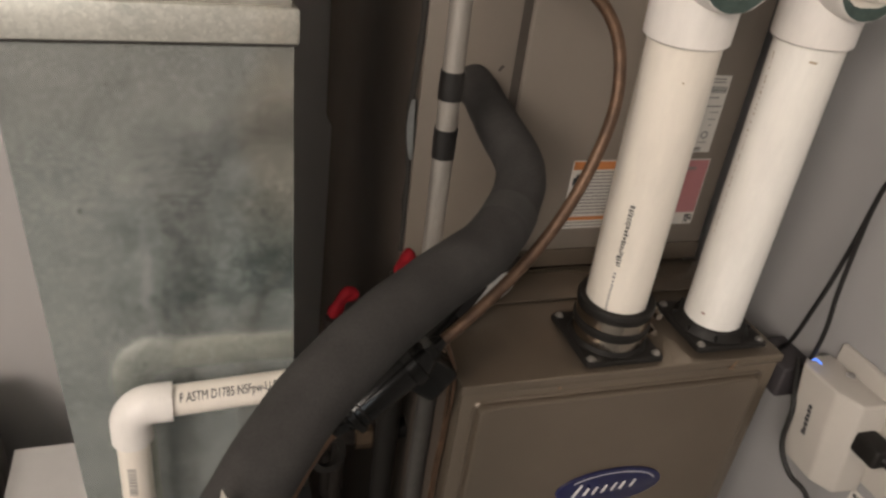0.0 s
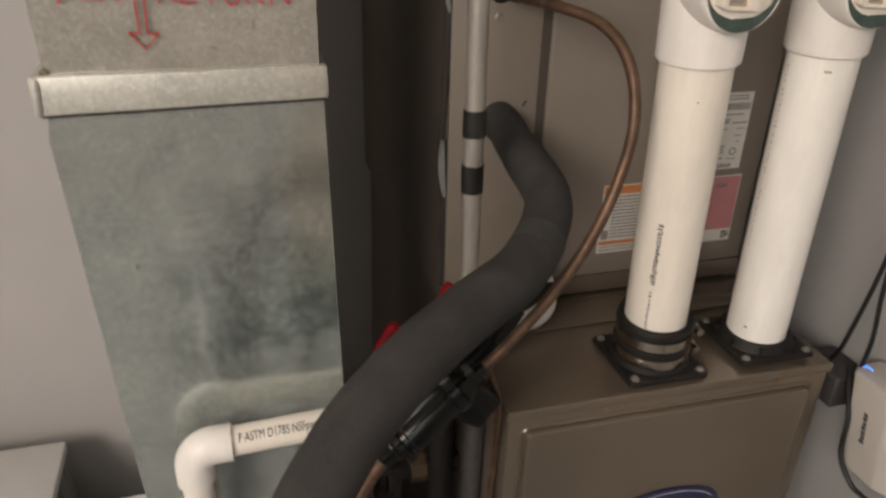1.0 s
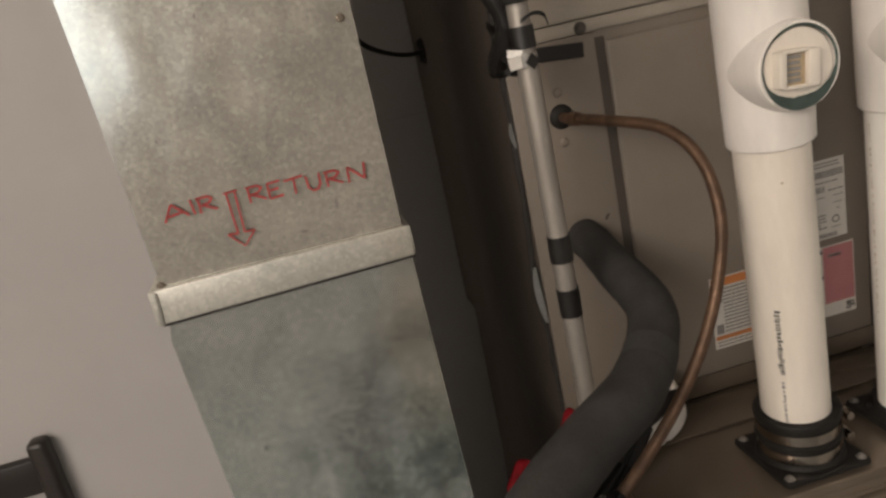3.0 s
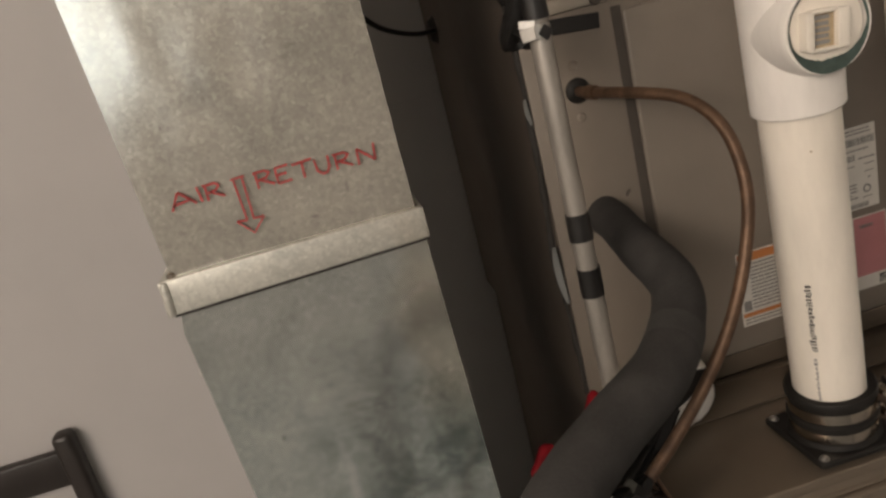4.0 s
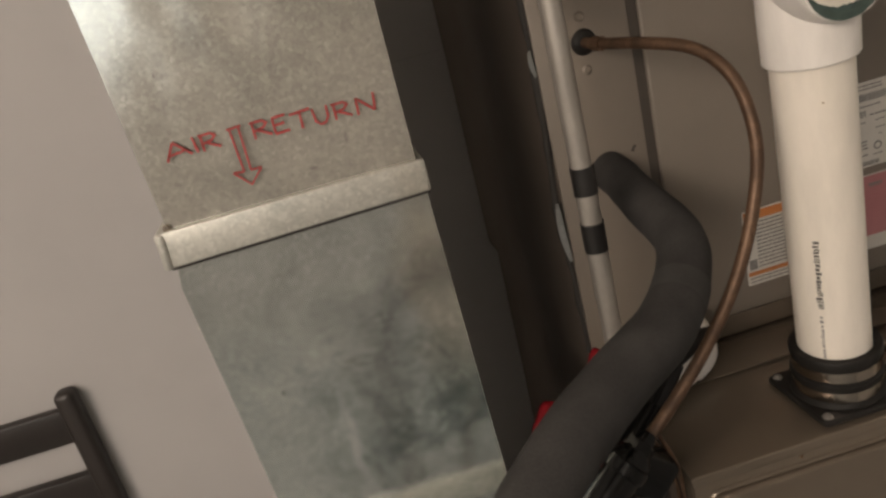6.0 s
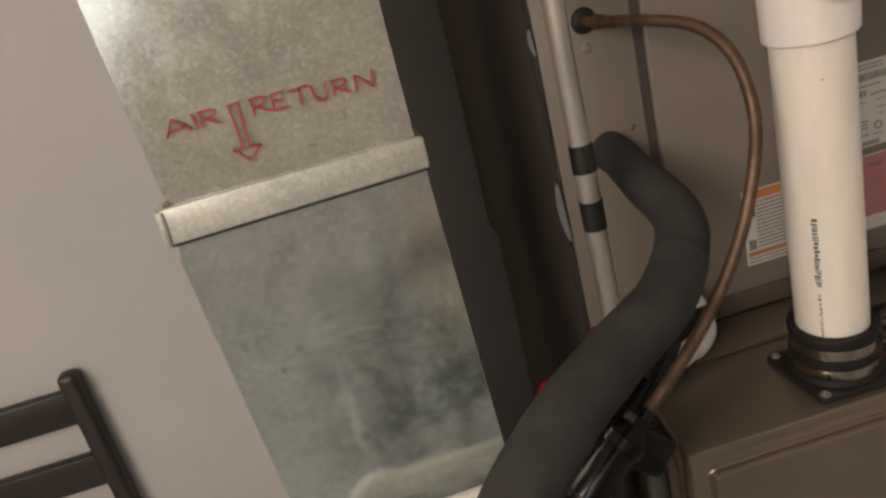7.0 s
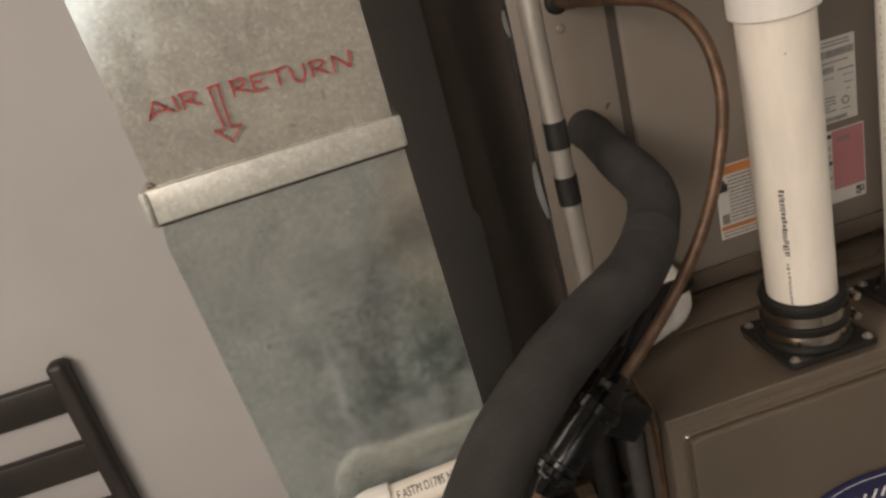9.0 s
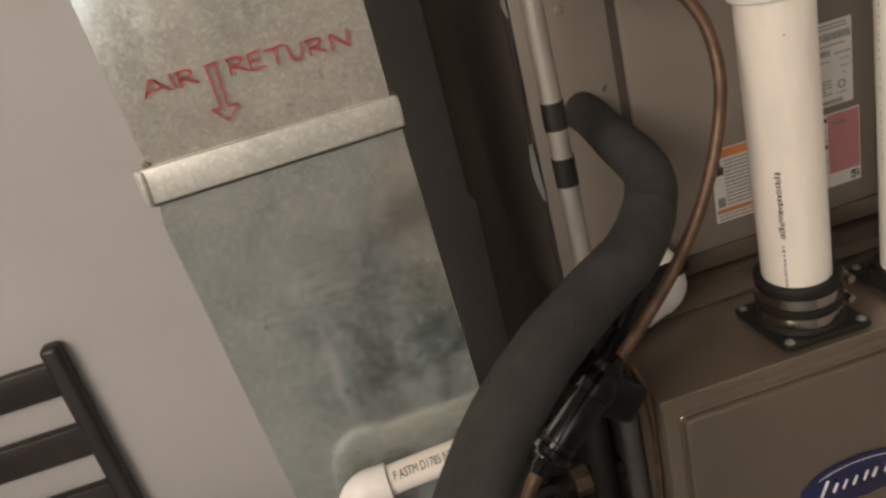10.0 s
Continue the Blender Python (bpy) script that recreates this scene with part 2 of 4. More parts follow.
def scuffed(nt, b):
    v = coords(nt, (1, 1, 0.45))
    a = noise_tex(nt, v, 16, 7, 0.75)
    nt.links.new(ramp(nt, a, [(0.42, (0.022, 0.02, 0.018)), (0.56, (0.16, 0.15, 0.135))]), b.inputs["Base Color"])
    b.inputs["Roughness"].default_value = 0.6


M_SCUFF = mat("scuffed_dark_board", scuffed)


def glow(nt, b):
    b.inputs["Base Color"].default_value = (0.05, 0.15, 0.6, 1)
    b.inputs["Emission Color"].default_value = (0.08, 0.25, 1.0, 1)
    b.inputs["Emission Strength"].default_value = 1.8


M_LED = mat("blue_indicator", glow)


def lampglow(nt, b):
    b.inputs["Emission Color"].default_value = (1.0, 0.86, 0.72, 1)
    b.inputs["Emission Strength"].default_value = 4.0


M_LAMP = mat("lamp_diffuser", lampglow)

# ---------------------------------------------------------------- mesh helpers
BASE = {}


def thing(name, at, label, category, group="", rot=(0, 0, 0)):
    ob = new(name)
    ob.empty_display_size = 0.05
    ob.location = at
    ob.rotation_euler = [radians(a) for a in rot]
    BASE[ob.name] = Vector(at)
    return tagged(ob, label, category, group)


def part(name, bm, material, parent=None, label="", smooth=True):
    """Links a bmesh, modelled in the room's coordinates, as one mesh object under its parent."""
    base = BASE[parent.name] if parent else Vector((0, 0, 0))
    bmesh.ops.translate(bm, verts=bm.verts, vec=-base)
    bmesh.ops.recalc_face_normals(bm, faces=bm.faces)
    me = bpy.data.meshes.new(name)
    bm.to_mesh(me)
    bm.free()
    if smooth:
        me.polygons.foreach_set("use_smooth", [True] * len(me.polygons))
        me.set_sharp_from_angle(angle=radians(35))
    me.materials.append(material)
    ob = new(name, me)
    if parent:
        ob.parent = parent
    BASE[ob.name] = base
    if label:
        tagged(ob, label)
    return ob


def solo(name, bm, material, label, category, group="", kind="", smooth=True):
    """A thing of one mesh, its origin at its base."""
    vs = [v.co for v in bm.verts]
    c = Vector(((min(v.x for v in vs) + max(v.x for v in vs)) / 2, (min(v.y for v in vs) + max(v.y for v in vs)) / 2, min(v.z for v in vs)))
    bmesh.ops.translate(bm, verts=bm.verts, vec=-c)
    bmesh.ops.recalc_face_normals(bm, faces=bm.faces)
    me = bpy.data.meshes.new(name)
    bm.to_mesh(me)
    bm.free()
    if smooth:
        me.polygons.foreach_set("use_smooth", [True] * len(me.polygons))
        me.set_sharp_from_angle(angle=radians(35))
    me.materials.append(material)
    ob = new(name, me)
    ob.location = c
    BASE[ob.name] = c
    return tagged(ob, label, category, group, kind)


def box(bm, x0, x1, y0, y1, z0, z1, bev=0.0, seg=2, m=None):
    t = bmesh.new()
    bmesh.ops.create_cube(t, size=1)
    for v in t.verts:
        v.co = Vector((x0 + (v.co.x + 0.5) * (x1 - x0), y0 + (v.co.y + 0.5) * (y1 - y0), z0 + (v.co.z + 0.5) * (z1 - z0)))
    if bev:
        bmesh.ops.bevel(t, geom=t.edges[:], offset=bev, segments=seg, affect="EDGES", profile=0.5)
    if m:
        bmesh.ops.transform(t, matrix=m, verts=t.verts)
    me = bpy.data.meshes.new("tmp")
    t.to_mesh(me)
    t.free()
    bm.from_mesh(me)
    bpy.data.meshes.remove(me)
    return bm


def frame_axes(d):
    d = Vector(d).normalized()
    s = Vector((0, 0, 1)) if abs(d.z) < 0.9 else Vector((1, 0, 0))
    u = d.cross(s).normalized()
    return d, u, u.cross(d).normalized()


def lathe(bm, origin, axis, profile, seg=40, closed=False):
    """Turns (radius, height) points round an axis."""
    d, u, w = frame_axes(axis)
    o = Vector(origin)
    rings = []
    for r, h in profile:
        if r < 1e-6:
            rings.append([bm.verts.new(o + d * h)])
        else:
            rings.append([bm.verts.new(o + d * h + (u * math.cos(k * math.tau / seg) + w * math.sin(k * math.tau / seg)) * r) for k in range(seg)])
    pairs = list(zip(rings, rings[1:])) + ([(rings[-1], rings[0])] if closed else [])
    for a, b in pairs:
        for k in range(seg):
            q = [a[k % len(a)], a[(k + 1) % len(a)], b[(k + 1) % len(b)], b[k % len(b)]]
            q = list(dict.fromkeys(q))
            if len(q) > 2:
                bm.faces.new(q)
    return bm


def cyl(bm, p0, p1, r0, r1=None, seg=28, bev=0.0):
    r1 = r0 if r1 is None else r1
    ln = (Vector(p1) - Vector(p0)).length
    d = Vector(p1) - Vector(p0)
    prof = [(0, 0), (r0 - bev, 0), (r0, bev), (r1, ln - bev), (r1 - bev, ln), (0, ln)] if bev else [(0, 0), (r0, 0), (r1, ln), (0, ln)]
    return lathe(bm, p0, d, prof, seg)


def spline(pts, sub=8):
    P = [Vector(p) for p in pts]
    P = [2 * P[0] - P[1]] + P + [2 * P[-1] - P[-2]]
    out = []
    for i in range(1, len(P) - 2):
        a, b, c, d = P[i - 1:i + 3]
        for k in range(sub):
            t = k / sub
            out.append(0.5 * (2 * b + (c - a) * t + (2 * a - 5 * b + 4 * c - d) * t * t + (3 * b - a - 3 * c + d) * t ** 3))
    return out + [P[-2]]


def sweep(bm, pts, r, seg=16, wob=0.0, caps=True):
    """A tube along points; r a number or a function of the share of the way."""
    n = len(pts)
    tang = [(pts[min(i + 1, n - 1)] - pts[max(i - 1, 0)]).normalized() for i in range(n)]
    _, u, _ = frame_axes(tang[0])
    rings = []
    for i, p in enumerate(pts):
        t = tang[i]
        u = (u - t * u.dot(t)).normalized()
        w = t.cross(u)
        rad = r(i / (n - 1)) if callable(r) else r
        ring = []
        for k in range(seg):
            a = k * math.tau / seg
            q = u * math.cos(a) + w * math.sin(a)
            rr = rad * (1 + wob * noise.noise((p + q * rad) * 45)) if wob else rad
            ring.append(bm.verts.new(p + q * rr))
        rings.append(ring)
    for a, b in zip(rings, rings[1:]):
        for k in range(seg):
            bm.faces.new((a[k], a[(k + 1) % seg], b[(k + 1) % seg], b[k]))
    if caps:
        bm.faces.new(rings[0])
        bm.faces.new(rings[-1])
    return bm


def strip(bm, pts, width, y, thick=0.0005, z=None):
    """A pen stroke on a face that looks to -y, along (x, z) points."""
    P = [Vector((a, 0, b)) for a, b in pts]
    L = []
    for i, p in enumerate(P):
        t = (P[min(i + 1, len(P) - 1)] - P[max(i - 1, 0)]).normalized()
        nrm = Vector((-t.z, 0, t.x)) * (width / 2)
        L.append((bm.verts.new((p.x + nrm.x, y, p.z + nrm.z)), bm.verts.new((p.x - nrm.x, y, p.z - nrm.z)),
                  bm.verts.new((p.x + nrm.x, y - thick, p.z + nrm.z)), bm.verts.new((p.x - nrm.x, y - thick, p.z - nrm.z))))
    for a, b in zip(L, L[1:]):
        bm.faces.new((a[2], a[3], b[3], b[2]))
        bm.faces.new((a[0], b[0], b[2], a[2]))
        bm.faces.new((a[1], a[3], b[3], b[1]))
    return bm


def letters(text, size):
    """The built-in font's letters as a flat bmesh in x and y, left-aligned at the origin."""
    cu = bpy.data.curves.new("text", "FONT")
    cu.body, cu.size, cu.extrude = text, size, 0.0002
    cu.resolution_u = 3
    ob = new("text", cu)
    dg = bpy.context.evaluated_depsgraph_get()
    me = bpy.data.meshes.new_from_object(ob.evaluated_get(dg))
    bm = bmesh.new()
    bm.from_mesh(me)
    bpy.data.objects.remove(ob)
    bpy.data.curves.remove(cu)
    bpy.data.meshes.remove(me)
    return bm


# ---------------------------------------------------------------- the room
def structure(name, boxes, material, label, category):
    bm = bmesh.new()
    for b in boxes:
        box(bm, *b)
    ob = part(name, bm, material, None, label, smooth=False)
    return tagged(ob, label, category, kind="structure")


BACK, RIGHT = 1.27, 0.64
structure("floor", [(-2.6, RIGHT + 0.1, -2.0, BACK + 0.1, -0.1, 0.0)], M_FLOOR, "grey concrete utility room floor", "floor")
structure("ceiling", [(-2.6, RIGHT + 0.1, -2.0, BACK + 0.1, 2.4, 2.5)], M_CEIL, "plain white painted ceiling", "ceiling")
structure("wall_north", [(-2.5, 0.0, BACK, BACK + 0.1, 0.0, 2.4), (0.0, RIGHT, BACK, BACK + 0.1, 0.0, 1.172), (0.0, RIGHT, BACK, BACK + 0.1, 1.1745, 2.4), (0.0, RIGHT, BACK + 0.003, BACK + 0.1, 1.172, 1.1745)],
          M_WALL, "warm grey painted wall with a board joint", "wall")
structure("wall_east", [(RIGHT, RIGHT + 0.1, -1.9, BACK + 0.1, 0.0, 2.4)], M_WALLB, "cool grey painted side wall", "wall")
structure("wall_west", [(-2.6, -2.5, -1.9, BACK + 0.1, 0.0, 2.4)], M_ROOM, "plain pale painted wall", "wall")
structure("wall_south", [(-2.6, WX0, -2.0, -1.9, 0.0, 2.4), (WX1, RIGHT + 0.1, -2.0, -1.9, 0.0, 2.4), (WX0, WX1, -2.0, -1.9, 0.0, WZ0), (WX0, WX1, -2.0, -1.9, WZ1, 2.4)], M_ROOM, "plain pale painted wall with a window opening", "wall")
win = thing("window_1", ((WX0 + WX1) / 2, -1.95, WZ0), "white framed window that lets in daylight", "window")
win["kind"] = "structure"
bm = bmesh.new()
for b in ((WX0, WX0 + 0.04, -1.94, -1.89, WZ0, WZ1), (WX1 - 0.04, WX1, -1.94, -1.89, WZ0, WZ1), (WX0 + 0.04, WX1 - 0.04, -1.94, -1.89, WZ1 - 0.04, WZ1), (WX0 + 0.04, WX1 - 0.04, -1.94, -1.89, WZ0, WZ0 + 0.04)):
    box(bm, *b, 0.004, 2)
part("window_frame", bm, M_WHITE, win)
part("window_sill", box(bmesh.new(), WX0 - 0.03, WX1 + 0.03, -1.9, -1.84, WZ0 - 0.03, WZ0, 0.004, 2), M_WHITE, win)

lampo = thing("ceiling_lamp", (LAMP[0], LAMP[1], 2.35), "round flush ceiling lamp, switched on", "ceiling lamp")
part("lamp_base", cyl(bmesh.new(), (LAMP[0], LAMP[1], 2.375), (LAMP[0], LAMP[1], 2.4), 0.2), M_WHITE, lampo)
part("diffuser", cyl(bmesh.new(), (LAMP[0], LAMP[1], 2.345), (LAMP[0], LAMP[1], 2.375), 0.185, bev=0.01), M_LAMP, lampo, "glowing white diffuser")

# ---------------------------------------------------------------- return duct
DX0, DX1, DY, DY1 = -0.1455, 0.0515, 0.664, 1.08
BZ0, BZ1 = 1.1345, 1.1625
duct = thing("return_air_duct", (-0.047, 0.96, 0.0), "tall galvanised sheet-metal duct with red hand lettering", "air duct")


def duct_body(z0, z1, inset):
    bm = bmesh.new()
    nz = 48
    cols = 50
    x0, x1 = DX0 + inset, DX1 - inset
    ring = []
    for i in range(cols + 1):
        ring.append((x0 + (x1 - x0) * i / cols, DY + inset))
    ring += [(x1, DY1), (x0, DY1)]
    rows = []
    for k in range(nz + 1):
        z = z0 + (z1 - z0) * k / nz
        row = []
        for i, (x, y) in enumerate(ring):
            dent = 0.0
            if 0 < i < cols:
                dent = 0.0022 * noise.noise(Vector((x * 9, 0.3, z * 6))) + 0.0006 * noise.noise(Vector((x * 40, 1.7, z * 30)))
                # an upright crease in the lower sheet
                dent -= 0.0003 * math.exp(-((x + 0.056 - 0.004 * math.sin(z * 40)) / 0.0035) ** 2) * max(0.0, 1 - abs(z - 0.93) / 0.11)
            dent *= min(1.0, (x - x0) / 0.03, (x1 - x) / 0.03) if i <= cols else 0.0
            low = max(0.0, BZ0 - z)
            share = (x - DX0) / (DX1 - DX0)
            x += low * (0.042 - 0.022 * share)
            # the upper sheet widens a little towards its top
            x += (-0.0015 if low else 0.0026 - 0.030 * (z - BZ1)) * (1 - share)
            row.append(bm.verts.new((x, y + dent, z)))
        rows.append(row)
    for a, b in zip(rows, rows[1:]):
        for i in range(len(ring)):
            j = (i + 1) % len(ring)
            bm.faces.new((a[i], a[j], b[j], b[i]))
    return bm


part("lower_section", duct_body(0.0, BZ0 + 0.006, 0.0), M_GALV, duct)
part("upper_section", duct_body(BZ1 - 0.006, 2.4, 0.002), M_GALVU, duct, "upper sheet of another tone")
# the slip joint: a folded band with an open left end
bm = bmesh.new()
box(bm, DX0 - 0.005, DX1 + 0.003, DY - 0.0048, DY + 0.0040, BZ0, BZ1, 0.0018, 3)
for v in bm.verts:
    # the fold lies back against the upper sheet
    v.co.y += 0.0006 * max(0.0, (v.co.z - BZ0 - 0.006) / (BZ1 - BZ0 - 0.006)) * (v.co.y < DY)
box(bm, DX0 - 0.0055, DX0 - 0.0005, DY - 0.004, DY1, BZ0 + 0.001, BZ1 - 0.001, 0.001, 2)
box(bm, DX1 + 0.0005, DX1 + 0.0035, DY - 0.004, DY1, BZ0 + 0.001, BZ1 - 0.001, 0.001, 2)
for v in bm.verts:
    # its lower edge runs slightly uphill
    if v.co.z < (BZ0 + BZ1) / 2:
        v.co.z += 0.0028 * (v.co.x - DX0) / (DX1 - DX0)
# the curled end of the fold
lathe(bm, (DX0 - 0.0028, DY - 0.0035, BZ0 - 0.001), (0.06, 0, 1), [(0, 0), (0.0030, 0.001), (0.0037, 0.004), (0.0034, 0.024), (0.0026, 0.0275), (0, 0.0285)], 16)
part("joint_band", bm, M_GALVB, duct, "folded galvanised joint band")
bm = box(bmesh.new(), DX0 - 0.001, DX1 + 0.002, DY - 0.0045, DY - 0.0005, BZ0 - 0.0014, BZ0 + 0.0002)
for v in bm.verts:
    v.co.z += 0.0028 * (v.co.x - DX0) / (DX1 - DX0)
part("band_seam", bm, M_GAP, duct)
for sx, sz in ((DX0 + 0.005, BZ1 + 0.001), (0.040, 1.326)):
    part("sheet_screw", lathe(bmesh.new(), (sx, DY + 0.001, sz), (0, -1, 0), [(0, 0.003), (0.002, 0.0028), (0.0032, 0.0014), (0.0034, 0.0)], 12), M_STEEL, duct)

part("edge_burr", lathe(bmesh.new(), (DX0 + 0.0005, DY + 0.002, 1.082), (-0.7, -0.7, 0), [(0, 0.0022), (0.0011, 0.0018), (0.0018, 0.0)], 8), M_GALVB, duct, "burr on the sheet's folded edge")

# red hand lettering: strokes in (x, z) on the sheet
INK = {
    "A": [[(0, 0), (0.42, 1)], [(0.42, 1), (1.05, 0.12)], [(0.1, 0.3), (0.85, 0.42)]],
    "I": [[(0.2, 1), (0.3, 0)]],
    "R": [[(0.1, 0), (0.12, 1)], [(0.0, 0.98), (0.6, 1.0), (0.82, 0.82), (0.6, 0.56), (0.12, 0.46)], [(0.3, 0.48), (0.95, 0.05)]],
    "E": [[(0.1, 0), (0.12, 1)], [(0.1, 1), (0.85, 1.03)], [(0.12, 0.52), (0.7, 0.56)], [(0.1, 0), (0.9, 0.03)]],
    "T": [[(0.0, 0.96), (1.0, 1.04)], [(0.5, 1.0), (0.46, 0.0)]],
    "U": [[(0.05, 1), (0.1, 0.25), (0.35, 0.0), (0.65, 0.05), (0.85, 0.35), (0.88, 1.02)]],
    "N": [[(0.05, 0), (0.1, 1)], [(0.1, 1), (0.85, 0.06)], [(0.85, 0.06), (0.95, 1.1)]],
}
SPOTS = [("A", -0.1225, 1.2125, 0.0175, 0.0125), ("I", -0.1035, 1.2140, 0.012, 0.0115), ("R", -0.0970, 1.2135, 0.0145, 0.0115),
         ("R", -0.0600, 1.2125, 0.0145, 0.0120), ("E", -0.0450, 1.2125, 0.0130, 0.0115), ("T", -0.0310, 1.2115, 0.0150, 0.0120),
         ("U", -0.0150, 1.2110, 0.0125, 0.0120), ("R", -0.0005, 1.2110, 0.0140, 0.0115), ("N", 0.0165, 1.2105, 0.0155, 0.0120)]
INKY = DY + 0.002 - 0.0022
for ch, x, z, w, h in SPOTS:
    bm = bmesh.new()
    for st in INK[ch]:
        pts = [(x + w * a, z - 0.0026 - 0.012 * (x + 0.12) + h * b) for a, b in st]
        fine = []
        for p, q in zip(pts, pts[1:]):
            fine += [(p[0] + (q[0] - p[0]) * k / 4, p[1] + (q[1] - p[1]) * k / 4) for k in range(4)]
        strip(bm, fine + [pts[-1]], 0.0017, INKY - 0.0004)
    part("letter", bm, M_INK, duct, "red marker letter", smooth=False)
bm = bmesh.new()
for st in ([(-0.0765, 1.2235), (-0.0660, 1.2240)], [(-0.0745, 1.2230), (-0.0740, 1.1915)], [(-0.0680, 1.2235), (-0.0690, 1.1915)],
           [(-0.0815, 1.1925), (-0.0740, 1.1915)], [(-0.0690, 1.1915), (-0.0612, 1.1915)],
           [(-0.0815, 1.1925), (-0.0716, 1.1810), (-0.0612, 1.1915)]):
    strip(bm, [(a, b - 0.0026) for a, b in st], 0.0015, INKY - 0.0004)
part("arrow", bm, M_INK, duct, "red marker arrow that points down", smooth=False)

# ---------------------------------------------------------------- furnace
FX0, FX1, FY, FZ = 0.20, 0.56, 0.600, 0.850
TILT = 0.8
furnace = thing("furnace", (FX0, FY, FZ), "taupe enamelled gas furnace cabinet with a front door", "furnace", rot=(0, TILT, 0))
bm = bmesh.new()
box(bm, FX0, FX1, FY + 0.002, BACK - 0.01, 0.012, FZ - 0.0025, 0.003, 2)
part("cabinet_body", bm, M_FURN, furnace)
# added sheet whose dark colour stands for shade on the cabinet's side
part("side_shade_panel", box(bmesh.new(), FX0 - 0.0024, FX0 - 0.0004, FY + 0.024, BACK - 0.014, 0.03, FZ - 0.006, 0.0008, 1), M_SIDE_SHADE, furnace, "side sheet coloured dark for the gap's shade")
bm = bmesh.new()
box(bm, FX0 - 0.001, FX1 + 0.001, FY - 0.001, BACK - 0.008, FZ - 0.004, FZ, 0.0019, 4)
box(bm, FX0 - 0.001, FX1 + 0.001, FY - 0.001, FY + 0.0025, FZ - 0.0105, FZ - 0.001, 0.0008, 2)
part("top_panel", bm, M_FURN, furnace)
# the door: an outer sheet with a rounded raised field
bm = bmesh.new()
box(bm, FX0 + 0.001, FX1 - 0.003, FY + 0.0003, FY + 0.004, 0.43, FZ - 0.0112, 0.0008, 2)
x0, x1, z0, z1, rr = FX0 + 0.0125, FX1 - 0.0175, 0.45, FZ - 0.0185, 0.0095


def rounded(x0, x1, z0, z1, r, n=6):
    out = []
    for cx, cz, a0 in ((x1 - r, z1 - r, 0), (x0 + r, z1 - r, 90), (x0 + r, z0 + r, 180), (x1 - r, z0 + r, 270)):
        for k in range(n + 1):
            a = radians(a0 + 90 * k / n)
            out.append((cx + r * math.cos(a), cz + r * math.sin(a)))
    return out


def plate(bm, loops):
    """Joins outlines of (x, z) points at growing heights y into a raised plate and closes the last."""
    rings = [[bm.verts.new((x, y, z)) for x, z in pts] for pts, y in loops]
    for a, b in zip(rings, rings[1:]):
        n = len(a)
        for i in range(n):
            bm.faces.new((a[i], a[(i + 1) % n], b[(i + 1) % n], b[i]))
    bm.faces.new(rings[-1])
    return bm


# a pressed bead: a ridge, a groove, then the raised field
plate(bm, [(rounded(x0 + d, x1 - d, z0 + d, z1 - d, max(0.004, rr - 0.5 * d)), FY + y) for d, y in
           ((0.0, 0.0003), (0.0007, -0.0018), (0.0016, -0.0026), (0.0025, -0.0018), (0.0036, 0.0010), (0.0050, 0.0016), (0.0056, -0.0012),
            (0.0064, -0.0044), (0.0074, -0.0060), (0.0088, -0.0064), (0.0120, -0.0058))])
door = part("door_panel", bm, M_FURN, furnace)
part("lower_door_panel", box(bmesh.new(), FX0 + 0.003, FX1 - 0.003, FY - 0.003, FY + 0.004, 0.03, 0.425, 0.003, 3), M_FURN, furnace)
# badge: a blue oval with a pale rim and a slanted white mark
bx, bz, ba, bb = 0.3885, 0.6945, 0.0635, 0.0255


def oval(a, b, n=48):
    return [(bx + a * math.cos(k * math.tau / n), bz + b * math.sin(k * math.tau / n)) for k in range(n)]


badge = part("badge", plate(bmesh.new(), [(oval(ba, bb), FY - 0.0056), (oval(ba, bb), FY - 0.0080), (oval(ba - 0.001, bb - 0.001), FY - 0.0086)]), M_NAVY, furnace, "blue oval maker's badge")
bm = bmesh.new()
n = 40
arc = [(bx + (ba - 0.008) * math.cos(radians(15 + 130 * k / n)), bz + (bb - 0.0045) * math.sin(radians(15 + 130 * k / n))) for k in range(n + 1)]
strip(bm, arc, 0.0007, FY - 0.0085, 0.0004)
part("badge_rim", bm, M_WHITE, badge)
bm = bmesh.new()
mark = [(-0.0435, -0.0095, 0.019, 0.0031), (-0.0300, -0.0075, 0.0105, 0.0032), (-0.0195, -0.0070, 0.0105, 0.0026), (-0.0085, -0.0065, 0.0105, 0.0026),
        (0.0030, -0.0055, 0.0110, 0.0024), (0.0130, -0.0050, 0.0105, 0.0032), (0.0260, -0.0040, 0.0105, 0.0026)]
for dx, dz, h, w in mark:
    strip(bm, [(bx + dx, bz + dz), (bx + dx + h * 0.42, bz + dz + h)], w, FY - 0.0085, 0.0005)
part("badge_mark", bm, M_WHITE, badge, "white slanted bars", smooth=False)
# rust where the lip was scratched
bm = bmesh.new()
strip(bm, [(0.5005, FZ - 0.0012), (0.4985, FZ - 0.007), (0.4945, FZ - 0.011)], 0.0022, FY - 0.0012, 0.0004)
strip(bm, [(0.4925, FZ - 0.0112), (0.501, FZ - 0.0122)], 0.0018, FY - 0.0012, 0.0004)
part("rust_mark", bm, M_RUST, furnace, "brown rust stain", smooth=False)
part("rust_mark", lathe(bmesh.new(), (0.2995, FY - 0.0008, FZ - 0.013), (0, -1, 0), [(0, 0.0012), (0.0012, 0.0008), (0.0016, 0)], 10), M_RUST, furnace)
